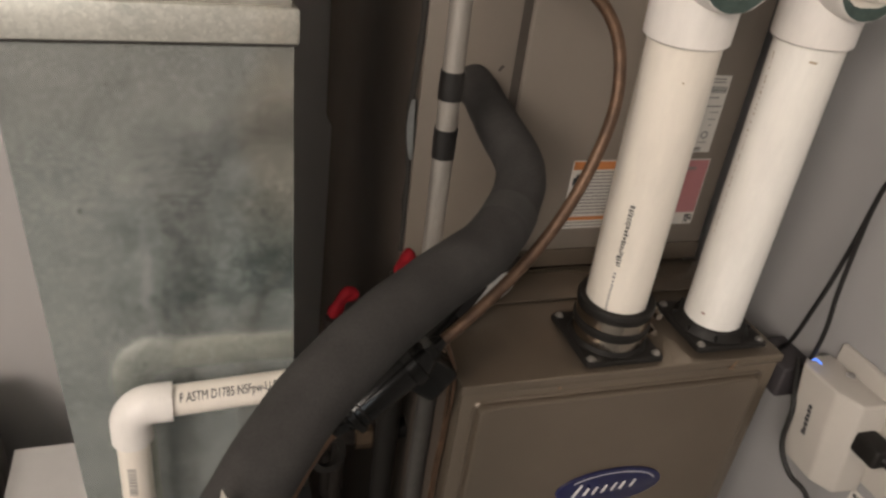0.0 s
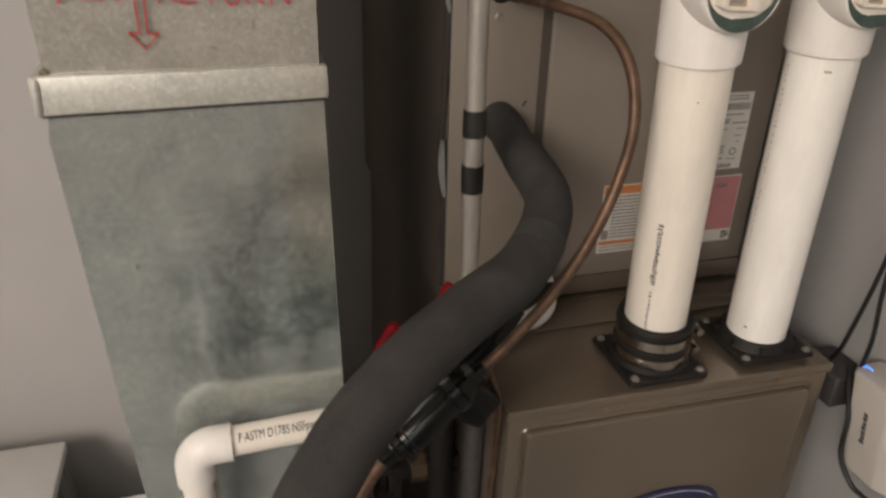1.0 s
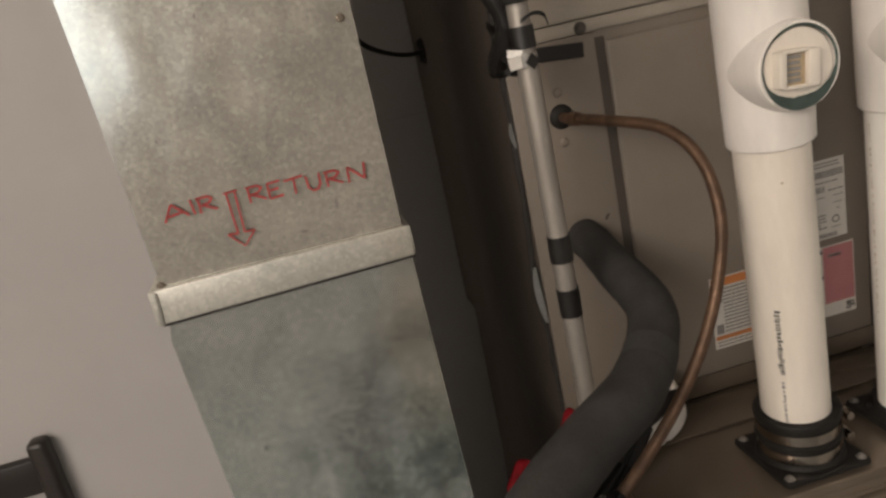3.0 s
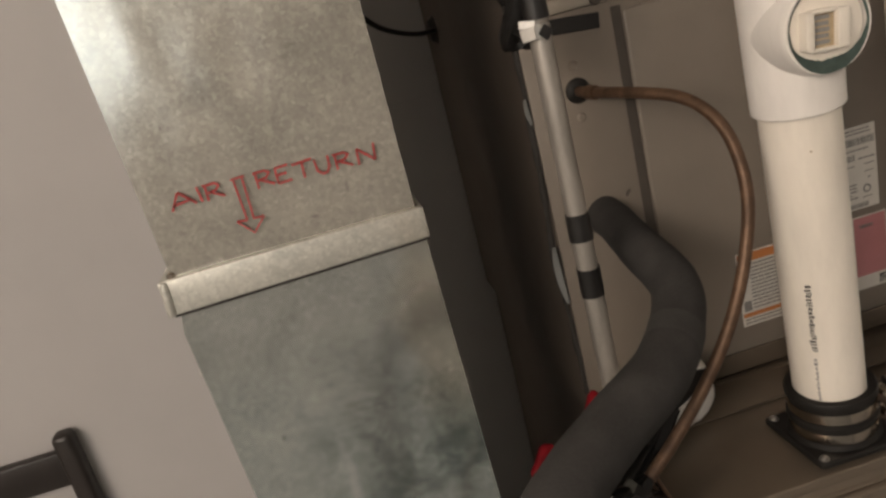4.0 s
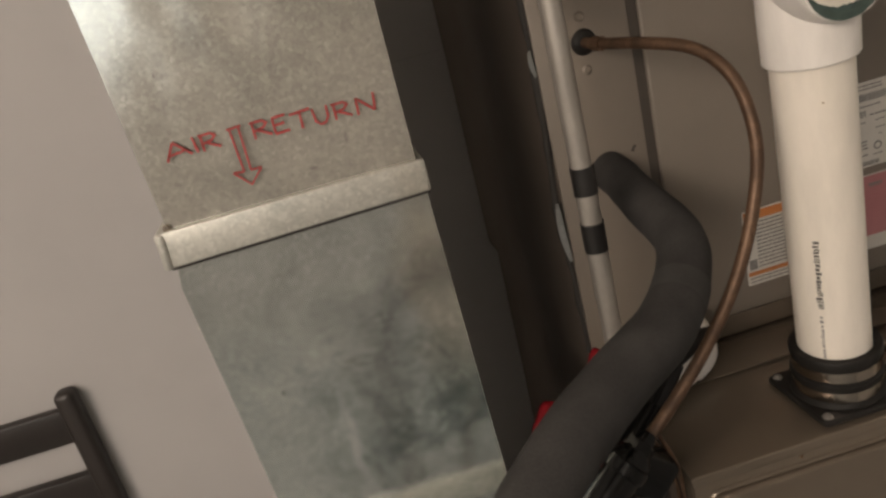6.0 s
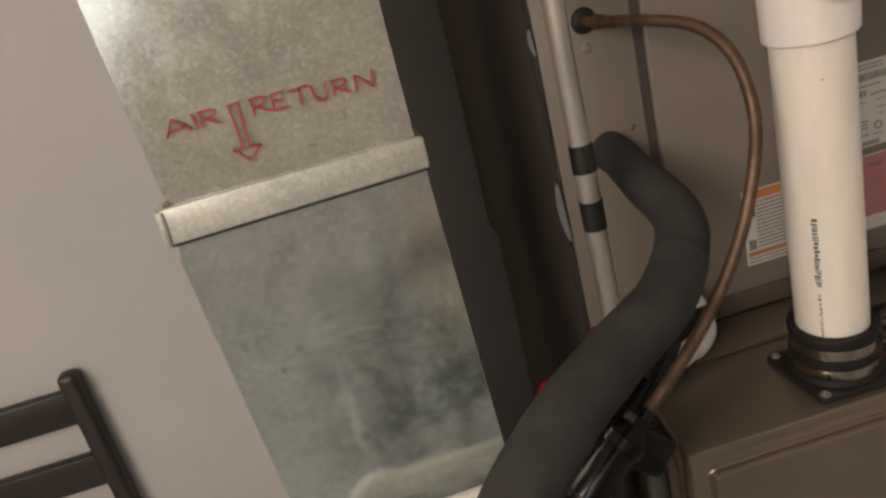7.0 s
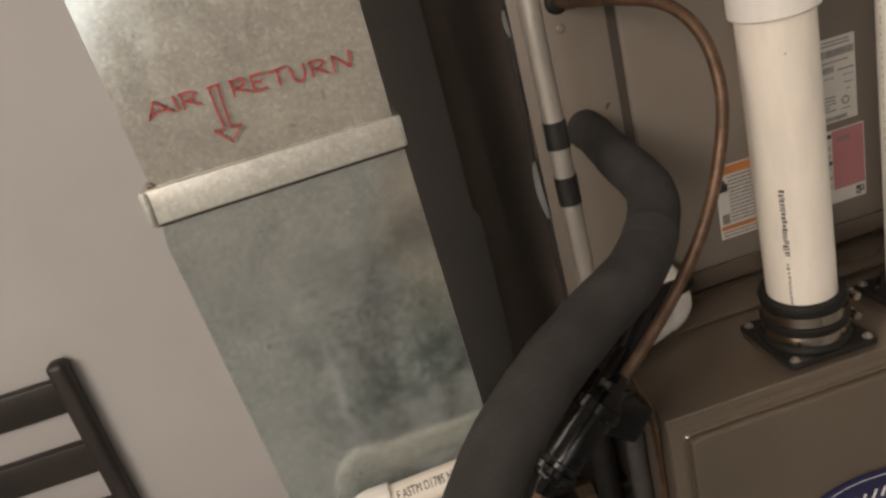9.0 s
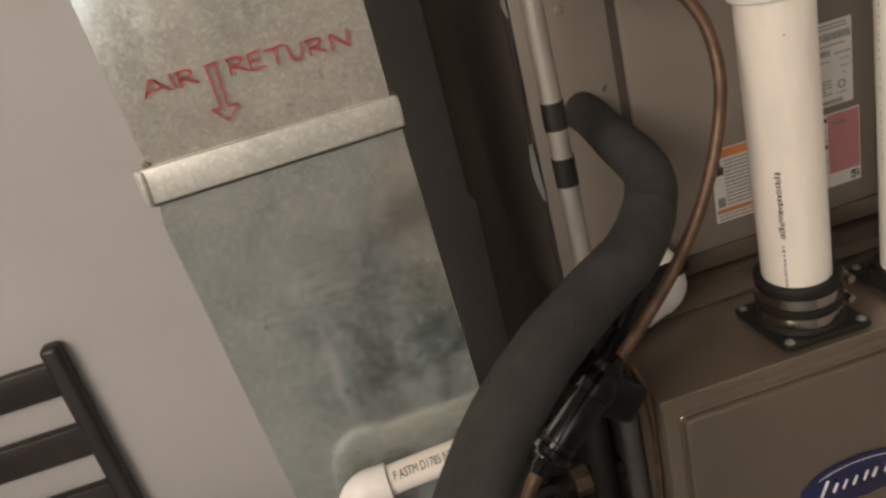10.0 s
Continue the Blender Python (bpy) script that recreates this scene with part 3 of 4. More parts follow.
# four levelling feet
for fx in (FX0 + 0.03, FX1 - 0.03):
    for fy in (FY + 0.04, BACK - 0.06):
        part("foot", cyl(bmesh.new(), (fx, fy, 0.0), (fx, fy, 0.014), 0.015), M_RUB, furnace)

# ---------------------------------------------------------------- coil casing
CX0, CX1, CY = 0.190, 0.566, 0.785
coil = thing("coil_casing", (CX0, CY, 0.852), "taupe sheet-metal evaporator coil casing standing on the furnace", "coil cabinet")
bm = bmesh.new()
box(bm, CX0, CX1, CY + 0.003, BACK - 0.012, 0.853, 1.75, 0.002, 2)
part("casing_body", bm, M_COIL, coil)
# shade between duct and casing, laid on as a darker sheet
part("side_shade_panel", box(bmesh.new(), CX0 - 0.0024, CX0 - 0.0004, CY + 0.006, BACK - 0.014, 0.856, 1.748, 0.0008, 1), M_SIDE_SHADE, coil, "side sheet coloured dark for the gap's shade")
G = 0.2865
bm = bmesh.new()
box(bm, CX0 - 0.001, G - 0.005, CY - 0.001, CY + 0.004, 0.876, 1.268, 0.0016, 2)
part("pipe_panel", bm, M_COIL, coil)
bm = bmesh.new()
box(bm, G + 0.005, CX1, CY - 0.003, CY + 0.004, 0.876, 1.258, 0.003, 3)
plate(bm, [(rounded(G + 0.03, CX1 - 0.02, 0.89, 1.243, 0.01), CY - 0.003), (rounded(G + 0.040, CX1 - 0.030, 0.90, 1.233, 0.01), CY - 0.0040)])
part("access_panel", bm, M_COIL, coil)
part("panel_gap", box(bmesh.new(), G - 0.005, G + 0.005, CY + 0.001, CY + 0.0035, 0.876, 1.262), M_CHAN, coil, "dark gap between the panels")
bm = bmesh.new()
box(bm, CX0 - 0.001, CX1, CY - 0.004, CY + 0.004, 1.282, 1.56, 0.002, 2)
box(bm, CX0 - 0.001, CX1, CY - 0.001, CY + 0.004, 1.2685, 1.281, 0.0015, 2)
part("upper_panel", bm, M_DUST, coil, "upper sheet of another tone")
bm = bmesh.new()
box(bm, CX0 - 0.002, CX1 + 0.002, CY - 0.0025, CY + 0.004, 0.8530, 0.8757, 0.0008, 3)
box(bm, CX0 + 0.04, CX1 + 0.002, CY - 0.064, CY - 0.002, 0.8500, 0.8516, 0.0006, 2)
part("base_rail", bm, M_FURN, coil, "folded base rail")
for px, pz, pr in ((0.268, 1.2735, 0.0062), (0.2365, 1.2195, 0.0048)):
    part("hole_plug", lathe(bmesh.new(), (px, CY - 0.001, pz), (0, -1, 0), [(0, 0.0008), (pr * 0.6, 0.001), (pr * 0.85, 0.0022), (pr, 0.001), (pr, -0.002)], 20), M_CHAN if pr > 0.005 else M_COIL, coil)
for px, pz in ((0.2355, 1.171),):
    part("panel_screw", lathe(bmesh.new(), (px, CY - 0.001, pz), (0, -1, 0), [(0, 0.0022), (0.003, 0.002), (0.0036, 0.001), (0.0048, 0.0004), (0.0048, -0.001)], 14), M_COIL, coil)
bm = bmesh.new()
strip(bm, [(0.2660, 1.0830), (0.2675, 1.0860), (0.2700, 1.0885)], 0.0030, CY - 0.0012, 0.0003)
part("scuff", bm, M_CHAN, coil, "small dark scuff", smooth=False)
part("grommet", lathe(bmesh.new(), (0.2365, CY, 1.196), (0, -1, 0), [(0.004, 0.006), (0.0085, 0.0055), (0.0115, 0.003), (0.0125, 0.0)], 28), M_RUB, coil, "black rubber grommet")
# insulation edge that bulges from the casing's left front corner
bm = bmesh.new()
sweep(bm, spline([(CX0 - 0.001, CY + 0.008, 1.45), (CX0 - 0.002, CY + 0.008, 1.27), (CX0 - 0.001, CY + 0.008, 1.20), (CX0 - 0.003, CY + 0.008, 1.10),
                  (CX0 - 0.006, CY + 0.010, 1.03), (CX0 - 0.002, CY + 0.008, 0.965), (CX0 - 0.001, CY + 0.008, 0.88)], 10), lambda s: 0.0034 + 0.002 * noise.noise(Vector((s * 14, 0, 3))), 10, 0.4)
part("edge_insulation", bm, M_GAP, coil, "ragged black insulation edge")
for z0, z1, o in ((0.990, 1.052, 0.0062), (1.176, 1.200, 0.0035)):
    bm = bmesh.new()
    left, right = [], []
    for k in range(9):
        f = k / 8
        wide = o * math.sin(math.pi * (0.08 + 0.84 * f)) ** 0.8
        cx = CX0 - 0.0030 - 0.5 * o * f
        left.append(bm.verts.new((cx - wide, CY - 0.001 + 0.003 * f, z0 + (z1 - z0) * f)))
        right.append(bm.verts.new((cx, CY - 0.003, z0 + (z1 - z0) * f + 0.002)))
    for k in range(8):
        bm.faces.new((left[k], right[k], right[k + 1], left[k + 1]))
    bmesh.ops.solidify(bm, geom=bm.faces[:], thickness=0.0009)
    part("foil_tear", bm, M_FOILD, coil, "torn strip of foil tape", smooth=False)


# labels on the casing
def label_thing(name, x0, x1, z0, z1, lab, y):
    ob = thing(name, ((x0 + x1) / 2, y, z0), lab, "label")
    part("sheet", box(bmesh.new(), x0, x1, y - 0.0006, y + 0.001, z0, z1, 0.0002, 1), M_PAPER, ob, smooth=False)
    return ob


LY = CY - 0.0042


def block(parent, name, x0, x1, z0, z1, m, y):
    return part(name, box(bmesh.new(), x0, x1, y - 0.0004, y, z0, z1), m, parent, smooth=False)


def lines(parent, x0, x1, z0, z1, n, m, y, seed):
    rnd = random.Random(seed)
    bm = bmesh.new()
    for k in range(n):
        z = z1 - (z1 - z0) * (k + 0.5) / n
        h = (z1 - z0) / n * 0.42
        x = x0
        while x < x1 - 0.001:
            w = min(rnd.uniform(0.002, 0.008), x1 - x)
            if not (k % 4 == 3 and x > x0 + (x1 - x0) * 0.6):
                box(bm, x, x + w, y - 0.0003, y, z - h / 2, z + h / 2)
            x += w + 0.0008
    return part("print", bm, m, parent, smooth=False)


wl = label_thing("warning_label", 0.3685, 0.458, 0.9045, 0.9880, "white warning label with orange bands on the casing", LY)
block(wl, "band", 0.3695, 0.457, 0.9775, 0.9870, M_ORANGE, LY - 0.0007)
block(wl, "band", 0.3695, 0.457, 0.9150, 0.9195, M_ORANGE, LY - 0.0007)
bm = bmesh.new()
for a in (0.0, 0.0032, 0.0064):
    strip(bm, [(0.3728 + a, 0.9590), (0.3733 + a, 0.9680 + 0.004 * (a == 0.0032))], 0.0030, LY - 0.0007, 0.0003)
part("pictogram", bm, M_BINK, wl, smooth=False)
block(wl, "pictogram", 0.3715, 0.380, 0.9220, 0.9330, M_GINK, LY - 0.0007)
lines(wl, 0.382, 0.455, 0.922, 0.976, 13, M_GINK, LY - 0.0007, 3)
lines(wl, 0.371, 0.455, 0.906, 0.914, 2, M_GINK, LY - 0.0007, 4)
rl = label_thing("rating_label", 0.470, 0.5435, 0.9040, 0.9880, "white label with a pink block on the casing", LY)
block(rl, "pink_block", 0.5050, 0.5420, 0.9200, 0.9870, M_PINK, LY - 0.0007)
for z in (0.9800, 0.9500):
    block(rl, "blue_bar", 0.4750, 0.5040, z, z + 0.0045, M_NAVY, LY - 0.0007)
for z in (0.966, 0.957, 0.945, 0.932, 0.922):
    lines(rl, 0.474, 0.503, z, z + 0.0050, 2, M_GINK, LY - 0.0007, int(z * 1e3))
lines(rl, 0.507, 0.540, 0.935, 0.978, 9, M_PINK, LY - 0.0011, 6)
rnd = random.Random(31)
bm = bmesh.new()
for a in range(7):
    for c in range(7):
        if rnd.random() < 0.6:
            box(bm, 0.5312 + 0.0014 * a, 0.5325 + 0.0014 * a, LY - 0.0010, LY - 0.0007, 0.9070 + 0.0014 * c, 0.9083 + 0.0014 * c)
part("speckled_square", bm, M_BINK, rl, smooth=False)
bm = bmesh.new()
for x0, w in ((0.5110, 0.0024), (0.5140, 0.0050), (0.5196, 0.0040), (0.5242, 0.0020)):
    box(bm, x0, x0 + w, LY - 0.0014, LY - 0.0010, 0.9745, 0.9785)
part("heading", bm, M_GINK, rl, smooth=False)
dl = label_thing("data_label", 0.478, 0.5370, 0.9965, 1.0855, "white data label with fine black print on the casing", LY)
lines(dl, 0.484, 0.531, 1.0765, 1.0835, 2, M_GINK, LY - 0.0007, 7)


def barcode(parent, x0, x1, z0, z1, y, seed):
    rnd = random.Random(seed)
    bm = bmesh.new()
    x = x0
    while x < x1:
        w = rnd.uniform(0.0003, 0.0012)
        box(bm, x, x + w, y - 0.0003, y, z0, z1)
        x += w + rnd.uniform(0.0004, 0.0009)
    return part("bar_code", bm, M_GINK, parent, smooth=False)


barcode(dl, 0.481, 0.535, 1.0660, 1.0735, LY - 0.0007, 21)
lines(dl, 0.490, 0.528, 1.0590, 1.0625, 1, M_GINK, LY - 0.0007, 8)
barcode(dl, 0.484, 0.512, 1.0500, 1.0565, LY - 0.0007, 22)
lines(dl, 0.516, 0.534, 1.0490, 1.0530, 1, M_GINK, LY - 0.0007, 9)
for z, x0, x1 in ((1.043, 0.500, 0.512), (1.043, 0.522, 0.533), (1.035, 0.522, 0.532), (1.028, 0.482, 0.486), (1.028, 0.525, 0.529)):
    lines(dl, x0, x1, z, z + 0.0024, 1, M_GINK, LY - 0.0007, int(z * 1e4))
lines(dl, 0.483, 0.512, 1.0080, 1.0260, 5, M_GINK, LY - 0.0007, 10)
part("mark", lathe(bmesh.new(), (0.5235, LY - 0.0007, 1.0175), (0, -1, 0), [(0.0030, 0.0), (0.0030, 0.0003), (0.0046, 0.0003), (0.0046, 0.0)], 20), M_GINK, dl)
lines(dl, 0.518, 0.529, 1.0075, 1.0100, 1, M_GINK, LY - 0.0007, 11)
barcode(dl, 0.487, 0.524, 0.9985, 1.0030, LY - 0.0007, 23)


# ---------------------------------------------------------------- vent pipes
def tee(parent, foot, top, z0, bz, blen, facing, capped):
    """A tee on a pipe: hub from z0 up, a branch at height bz that faces away from the wall."""
    f, tp = Vector(foot), Vector(top)
    d = (tp - f).normalized()
    at = lambda z: f + d * ((z - f.z) / d.z)
    hub = at(z0)
    ln = (at(bz + 0.068) - hub).length
    bm = bmesh.new()
    lathe(bm, hub, d, [(0.0305, 0.0), (0.0335, 0.0), (0.0345, 0.0012), (0.0350, 0.03), (0.0350, ln - 0.03), (0.0345, ln - 0.001), (0.0335, ln), (0.0305, ln)], 48)
    fit = part("tee_fitting", bm, M_PVCW, parent, "white tee fitting with a side branch")
    c = at(bz)
    n = Vector((math.sin(radians(facing)), -math.cos(radians(facing)), 0.0)).normalized()
    bm = bmesh.new()
    lathe(bm, c, n, [(0.0346, 0.0), (0.0344, 0.026), (0.0336, blen - 0.006), (0.0327, blen - 0.001), (0.0320, blen), (0.0304, blen), (0.0300, blen - 0.002), (0.0300, blen - 0.016), (0.0, blen - 0.016)], 48)
    part("branch", bm, M_PVCW, fit)
    bm = bmesh.new()
    lathe(bm, c, n, [(0.0, blen - 0.0145), (0.0262, blen - 0.0145), (0.0278, blen - 0.010), (0.0281, blen - 0.004), (0.0274, blen - 0.0025), (0.0, blen - 0.0020)], 48)
    plug = part("plug", bm, M_PVC, fit, "cream plug pressed into the branch")
    # uneven green primer round the plug
    bm = bmesh.new()
    _, u, w = frame_axes(n)
    m = 60
    inner, outer = [], []
    for k in range(m):
        a = k * math.tau / m
        q = u * math.cos(a) + w * math.sin(a)
        low = max(0.0, -q.z)
        ri = 0.0290 - 0.0070 * low ** 1.6 * (1 + 0.35 * noise.noise(q * 5)) - 0.0016 * max(0.0, noise.noise(q * 2.5 + c * 30))
        inner.append(bm.verts.new(c + n * (blen - 0.0006) + q * ri))
        outer.append(bm.verts.new(c + n * (blen + 0.0002) + q * (0.0305 + 0.0024 * max(0.0, low - 0.45) * (1 + 0.5 * noise.noise(q * 4)))))
    for k in range(m):
        bm.faces.new((inner[k], inner[(k + 1) % m], outer[(k + 1) % m], outer[k]))
    bmesh.ops.solidify(bm, geom=bm.faces[:], thickness=0.0009)
    part("primer_ring", bm, M_GREEN, fit, "dark green primer ring")
    if capped:
        rot = n.to_track_quat("Y", "Z").to_matrix().to_4x4()
        mm = Matrix.Translation(c + n * (blen - 0.003)) @ rot @ Matrix.Translation((0.0045, 0, -0.001)) @ Matrix.Rotation(radians(-4), 4, "Y")
        bm = bmesh.new()
        for x0, x1, y1, z0, z1 in ((-0.0165, -0.0075, 0.0095, -0.0135, 0.0135), (0.0105, 0.0165, 0.0105, -0.0125, 0.0135), (-0.0085, 0.0115, 0.0085, 0.0115, 0.0145), (-0.0085, 0.0115, 0.0075, -0.0145, -0.0115)):
            box(bm, x0, x1, 0.0, y1, z0, z1, 0.0012, 2, mm)
        part("plug_socket", bm, M_PVC, fit, "square head of the plug")
        part("socket_sticker", box(bmesh.new(), -0.0075, 0.0105, 0.0, 0.0042, -0.0115, 0.0115, m=mm), M_TAN, fit, "grey-brown paper sticker in the socket")
        bm = bmesh.new()
        for k in range(5):
            box(bm, -0.004 + 0.0006 * (k % 2), 0.007, 0.0042, 0.0046, -0.0095 + 0.0042 * k, -0.0066 + 0.0042 * k, m=mm)
        part("sticker_print", bm, M_GINK, fit, smooth=False)
    return fit


def bars_up(parent, foot, top, ang, z0, z1, m, seed, wide, gap=0.002):
    """Print that runs up a pipe: short bars wrapped to its surface."""
    f, tp = Vector(foot), Vector(top)
    d = (tp - f).normalized()
    rnd = random.Random(seed)
    _, u, w = frame_axes(d)
    bm = bmesh.new()
    z = z0
    while z < z1:
        h = rnd.uniform(0.0012, 0.0030)
        base = f + d * ((z - f.z) / d.z)
        r = 0.0303
        for (da, db) in ((wide * rnd.uniform(0.0, 0.35), wide * rnd.uniform(0.7, 1.0)),):
            vs = []
            for a, hh in ((da, 0), (db, 0), (db, h), (da, h)):
                aa = radians(ang) + a / r
                q = Vector((math.sin(aa), -math.cos(aa), 0))
                q = (q - d * q.dot(d)).normalized()
                vs.append(bm.verts.new(base + d * hh + q * (r + 0.0004)))
            bm.faces.new(vs)
        z += h + rnd.uniform(0.0008, gap)
    return part("pipe_print", bm, m, parent, "blurred black print", smooth=False)


def vent(foot, top, coupled, bz, hubz, facing, capped, lab):
    f = Vector(foot)
    d = (Vector(top) - f).normalized()
    pipe = thing("vent_pipe", foot, lab, "vent pipe", "vent pipes on the furnace")
    at = lambda z: f + d * ((z - f.z) / d.z)
    part("pipe", lathe(bmesh.new(), at(FZ + 0.008), d, [(0.0265, 0), (0.0302, 0), (0.0302, (at(hubz + 0.01) - at(FZ + 0.008)).length)], 48), M_PVC if coupled else M_PVCB, pipe)
    part("upper_pipe", lathe(bmesh.new(), at(bz + 0.06), d, [(0.0302, 0), (0.0302, (at(2.4) - at(bz + 0.06)).length)], 48), M_PVCW, pipe)
    tee(pipe, foot, top, hubz, bz, 0.047, facing, capped)
    return pipe


P1F, P1T = (0.3705, 0.6480, FZ), (0.3555, 0.6330, 1.160)
P2F, P2T = (0.4995, 0.6520, FZ - 0.004), (0.4865, 0.6400, 1.160)
v1 = vent(P1F, P1T, True, 1.2245, 1.162, -2, True, "cream plastic vent pipe with plugged tee in a clamped coupling")
v2 = vent(P2F, P2T, False, 1.2225, 1.1635, -3, True, "cream plastic vent pipe with plugged tee in a black flange")
bars_up(v1, P1F, P1T, -54, 0.957, 1.021, M_PRINT, 1, 0.0058, 0.0015)
bars_up(v1, P1F, P1T, -52, 0.903, 0.950, M_GINK, 2, 0.0032)
bars_up(v2, P2F, P2T, -100, 0.97, 1.155, M_TAN, 9, 0.0020, 0.006)


def smudge(parent, foot, top, ang, z, w, h, m, lab):
    """A small ragged stain on a pipe."""
    f, tp = Vector(foot), Vector(top)
    d = (tp - f).normalized()
    base = f + d * ((z - f.z) / d.z)
    bm = bmesh.new()
    ring = []
    for k in range(14):
        a = k * math.tau / 14
        rr = 1 + 0.4 * noise.noise(Vector((math.cos(a) * 2, math.sin(a) * 2, z * 30)))
        aa = radians(ang) + w * rr * math.cos(a) / 0.0302
        q = Vector((math.sin(aa), -math.cos(aa), 0))
        q = (q - d * q.dot(d)).normalized()
        ring.append(bm.verts.new(base + d * (h * rr * math.sin(a)) + q * 0.0305))
    bm.faces.new(ring)
    return part("stain", bm, m, parent, lab, smooth=False)


smudge(v2, P2F, P2T, -30, 1.152, 0.0035, 0.0010, M_TAN, "small brown stain")
smudge(v2, P2F, P2T, -62, 0.882, 0.0022, 0.0014, M_STAIN, "small brown stain")
smudge(v1, P1F, P1T, -23, 1.135, 0.0010, 0.0008, M_TAN, "small grey speck")


def flange(foot, coupled):
    x, y, z = foot
    fl = thing("pipe_flange", (x, y, FZ), "black square rubber-gasketed flange screwed to the furnace top", "pipe flange", "flanges on the furnace", rot=(0, TILT, 0))
    s = 0.0435
    bm = bmesh.new()
    rings = []
    for inset, h in ((0.0, 0.0005), (0.0, 0.004), (0.0015, 0.0055)):
        pts = rounded(x - s + inset, x + s - inset, y - s + inset, y + s - inset, 0.005)
        rings.append([bm.verts.new((a, b, z + h)) for a, b in pts])
    for a, b in zip(rings, rings[1:]):
        for i in range(len(a)):
            bm.faces.new((a[i], a[(i + 1) % len(a)], b[(i + 1) % len(a)], b[i]))
    bm.faces.new(rings[-1])
    bm.faces.new(rings[0])
    part("flange_plate", bm, M_RUB, fl)
    d = Vector((P1T if coupled else P2T)) - Vector((P1F if coupled else P2F))
    if coupled:
        prof = [(0.0400, 0.005), (0.0395, 0.009), (0.0365, 0.012), (0.0362, 0.026), (0.0385, 0.0275), (0.0385, 0.0305), (0.0362, 0.032), (0.0362, 0.047), (0.0382, 0.0485), (0.0385, 0.053), (0.0372, 0.0555), (0.0310, 0.0555), (0.0306, 0.046)]
    else:
        prof = [(0.0405, 0.005), (0.0395, 0.008), (0.0366, 0.011), (0.0354, 0.0150), (0.0346, 0.0162), (0.0308, 0.0164), (0.0304, 0.010)]
    part("collar", lathe(bmesh.new(), (x, y, z), d, prof, 48), M_RUB, fl, "black rubber collar")
    if coupled:
        for h in (0.0185, 0.0395):
            cl = part("band_clamp", lathe(bmesh.new(), (x, y, z), d, [(0.0364, h - 0.0045), (0.0371, h - 0.0050), (0.0374, h), (0.0371, h + 0.0050), (0.0364, h + 0.0045)], 48), M_STEEL, fl, "stainless band clamp")
            bm = bmesh.new()
            box(bm, x + 0.034, x + 0.042, y - 0.014, y + 0.004, z + h - 0.005, z + h + 0.005, 0.0015, 2)
            cyl(bm, (x + 0.039, y - 0.022, z + h), (x + 0.039, y - 0.012, z + h), 0.004, seg=8)
            part("clamp_screw", bm, M_STEEL, cl)
    else:
        for k in range(8):
            a = k * math.tau / 8 + 0.3
            part("rib", box(bmesh.new(), 0.034, 0.041, -0.0012, 0.0012, 0.005, 0.012, m=Matrix.Translation((x, y, z)) @ Matrix.Rotation(a, 4, "Z")), M_RUB, fl)
    for sx in (-1, 1):
        for sy in (-1, 1):
            part("bolt", lathe(bmesh.new(), (x + sx * 0.0365, y + sy * 0.0365, z + 0.005), (0, 0, 1), [(0.0046, 0.0), (0.0046, 0.0010), (0.0033, 0.0012), (0.0031, 0.0030), (0.0018, 0.0038), (0, 0.0040)], 14), M_ZINC, fl, "zinc screw with a washer")
    return fl


flange(P1F, True)
flange((P2F[0], P2F[1], FZ), False)

# ---------------------------------------------------------------- refrigerant lines
line = thing("suction_line", (-0.045, 0.40, 0.0), "thick black foam-insulated refrigerant line bending down from the casing", "insulated pipe")
pts = spline([(0.240, 0.800, 1.071), (0.2405, 0.762, 1.069), (0.2365, 0.700, 1.060), (0.2350, 0.638, 1.048), (0.2165, 0.602, 1.031), (0.1790, 0.558, 1.022),
              (0.125, 0.520, 1.016), (0.070, 0.478, 1.006), (0.032, 0.452, 0.985), (0.002, 0.425, 0.959), (-0.024, 0.408, 0.915), (-0.040, 0.400, 0.83), (-0.045, 0.400, 0.6), (-0.045, 0.400, 0.0)], 14)
n = len(pts)
rad = lambda k: 0.0190 + 0.0030 * min(1, max(0.0, 3.0 * k / (n - 1) - 0.25))
CUT = 62
part("upper_sleeve", sweep(bmesh.new(), pts[:CUT + 1], lambda s: rad(s * CUT), 28, 0.035), M_FOAM, line)
part("lower_sleeve", sweep(bmesh.new(), pts[CUT:], lambda s: rad(CUT + s * (n - 1 - CUT)) + 0.0003, 28, 0.035), M_FOAM, line)
part("joint_tape", sweep(bmesh.new(), pts[CUT - 4:CUT + 3], rad(CUT) + 0.0005, 28, 0.03), M_FOAMT, line, "worn strip of foam tape over the joint")

# jacketed pipe in front of the casing, with bands of tape
jp = thing("jacketed_pipe", (0.172, 0.655, 0.0), "silver foil-jacketed pipe with black tape bands", "pipe")
JB, JT = Vector((0.1755, 0.662, 0.955)), Vector((0.1690, 0.655, 1.50))
jd = (JT - JB).normalized()
jat = lambda z: JB + jd * ((z - JB.z) / jd.z)
part("jacket", sweep(bmesh.new(), [jat(0.93 + 0.012 * k) for k in range(60)], 0.0086, 24, 0.06), M_ALU, jp)
for z0, z1 in ((1.099, 1.122), (1.0490, 1.0740), (1.2755, 1.2925)):
    part("tape_band", sweep(bmesh.new(), [jat(z0 + (z1 - z0) * k / 4) for k in range(5)], 0.0096, 24, 0.05), M_TAPE, jp, "band of black tape")
part("tape_wrap", sweep(bmesh.new(), [jat(1.3095 + 0.006 * k) for k in range(8)], lambda s: 0.0108 + 0.0016 * math.sin(7 * s), 20, 0.3), M_TAPE, jp, "thick ragged wrap of black tape")
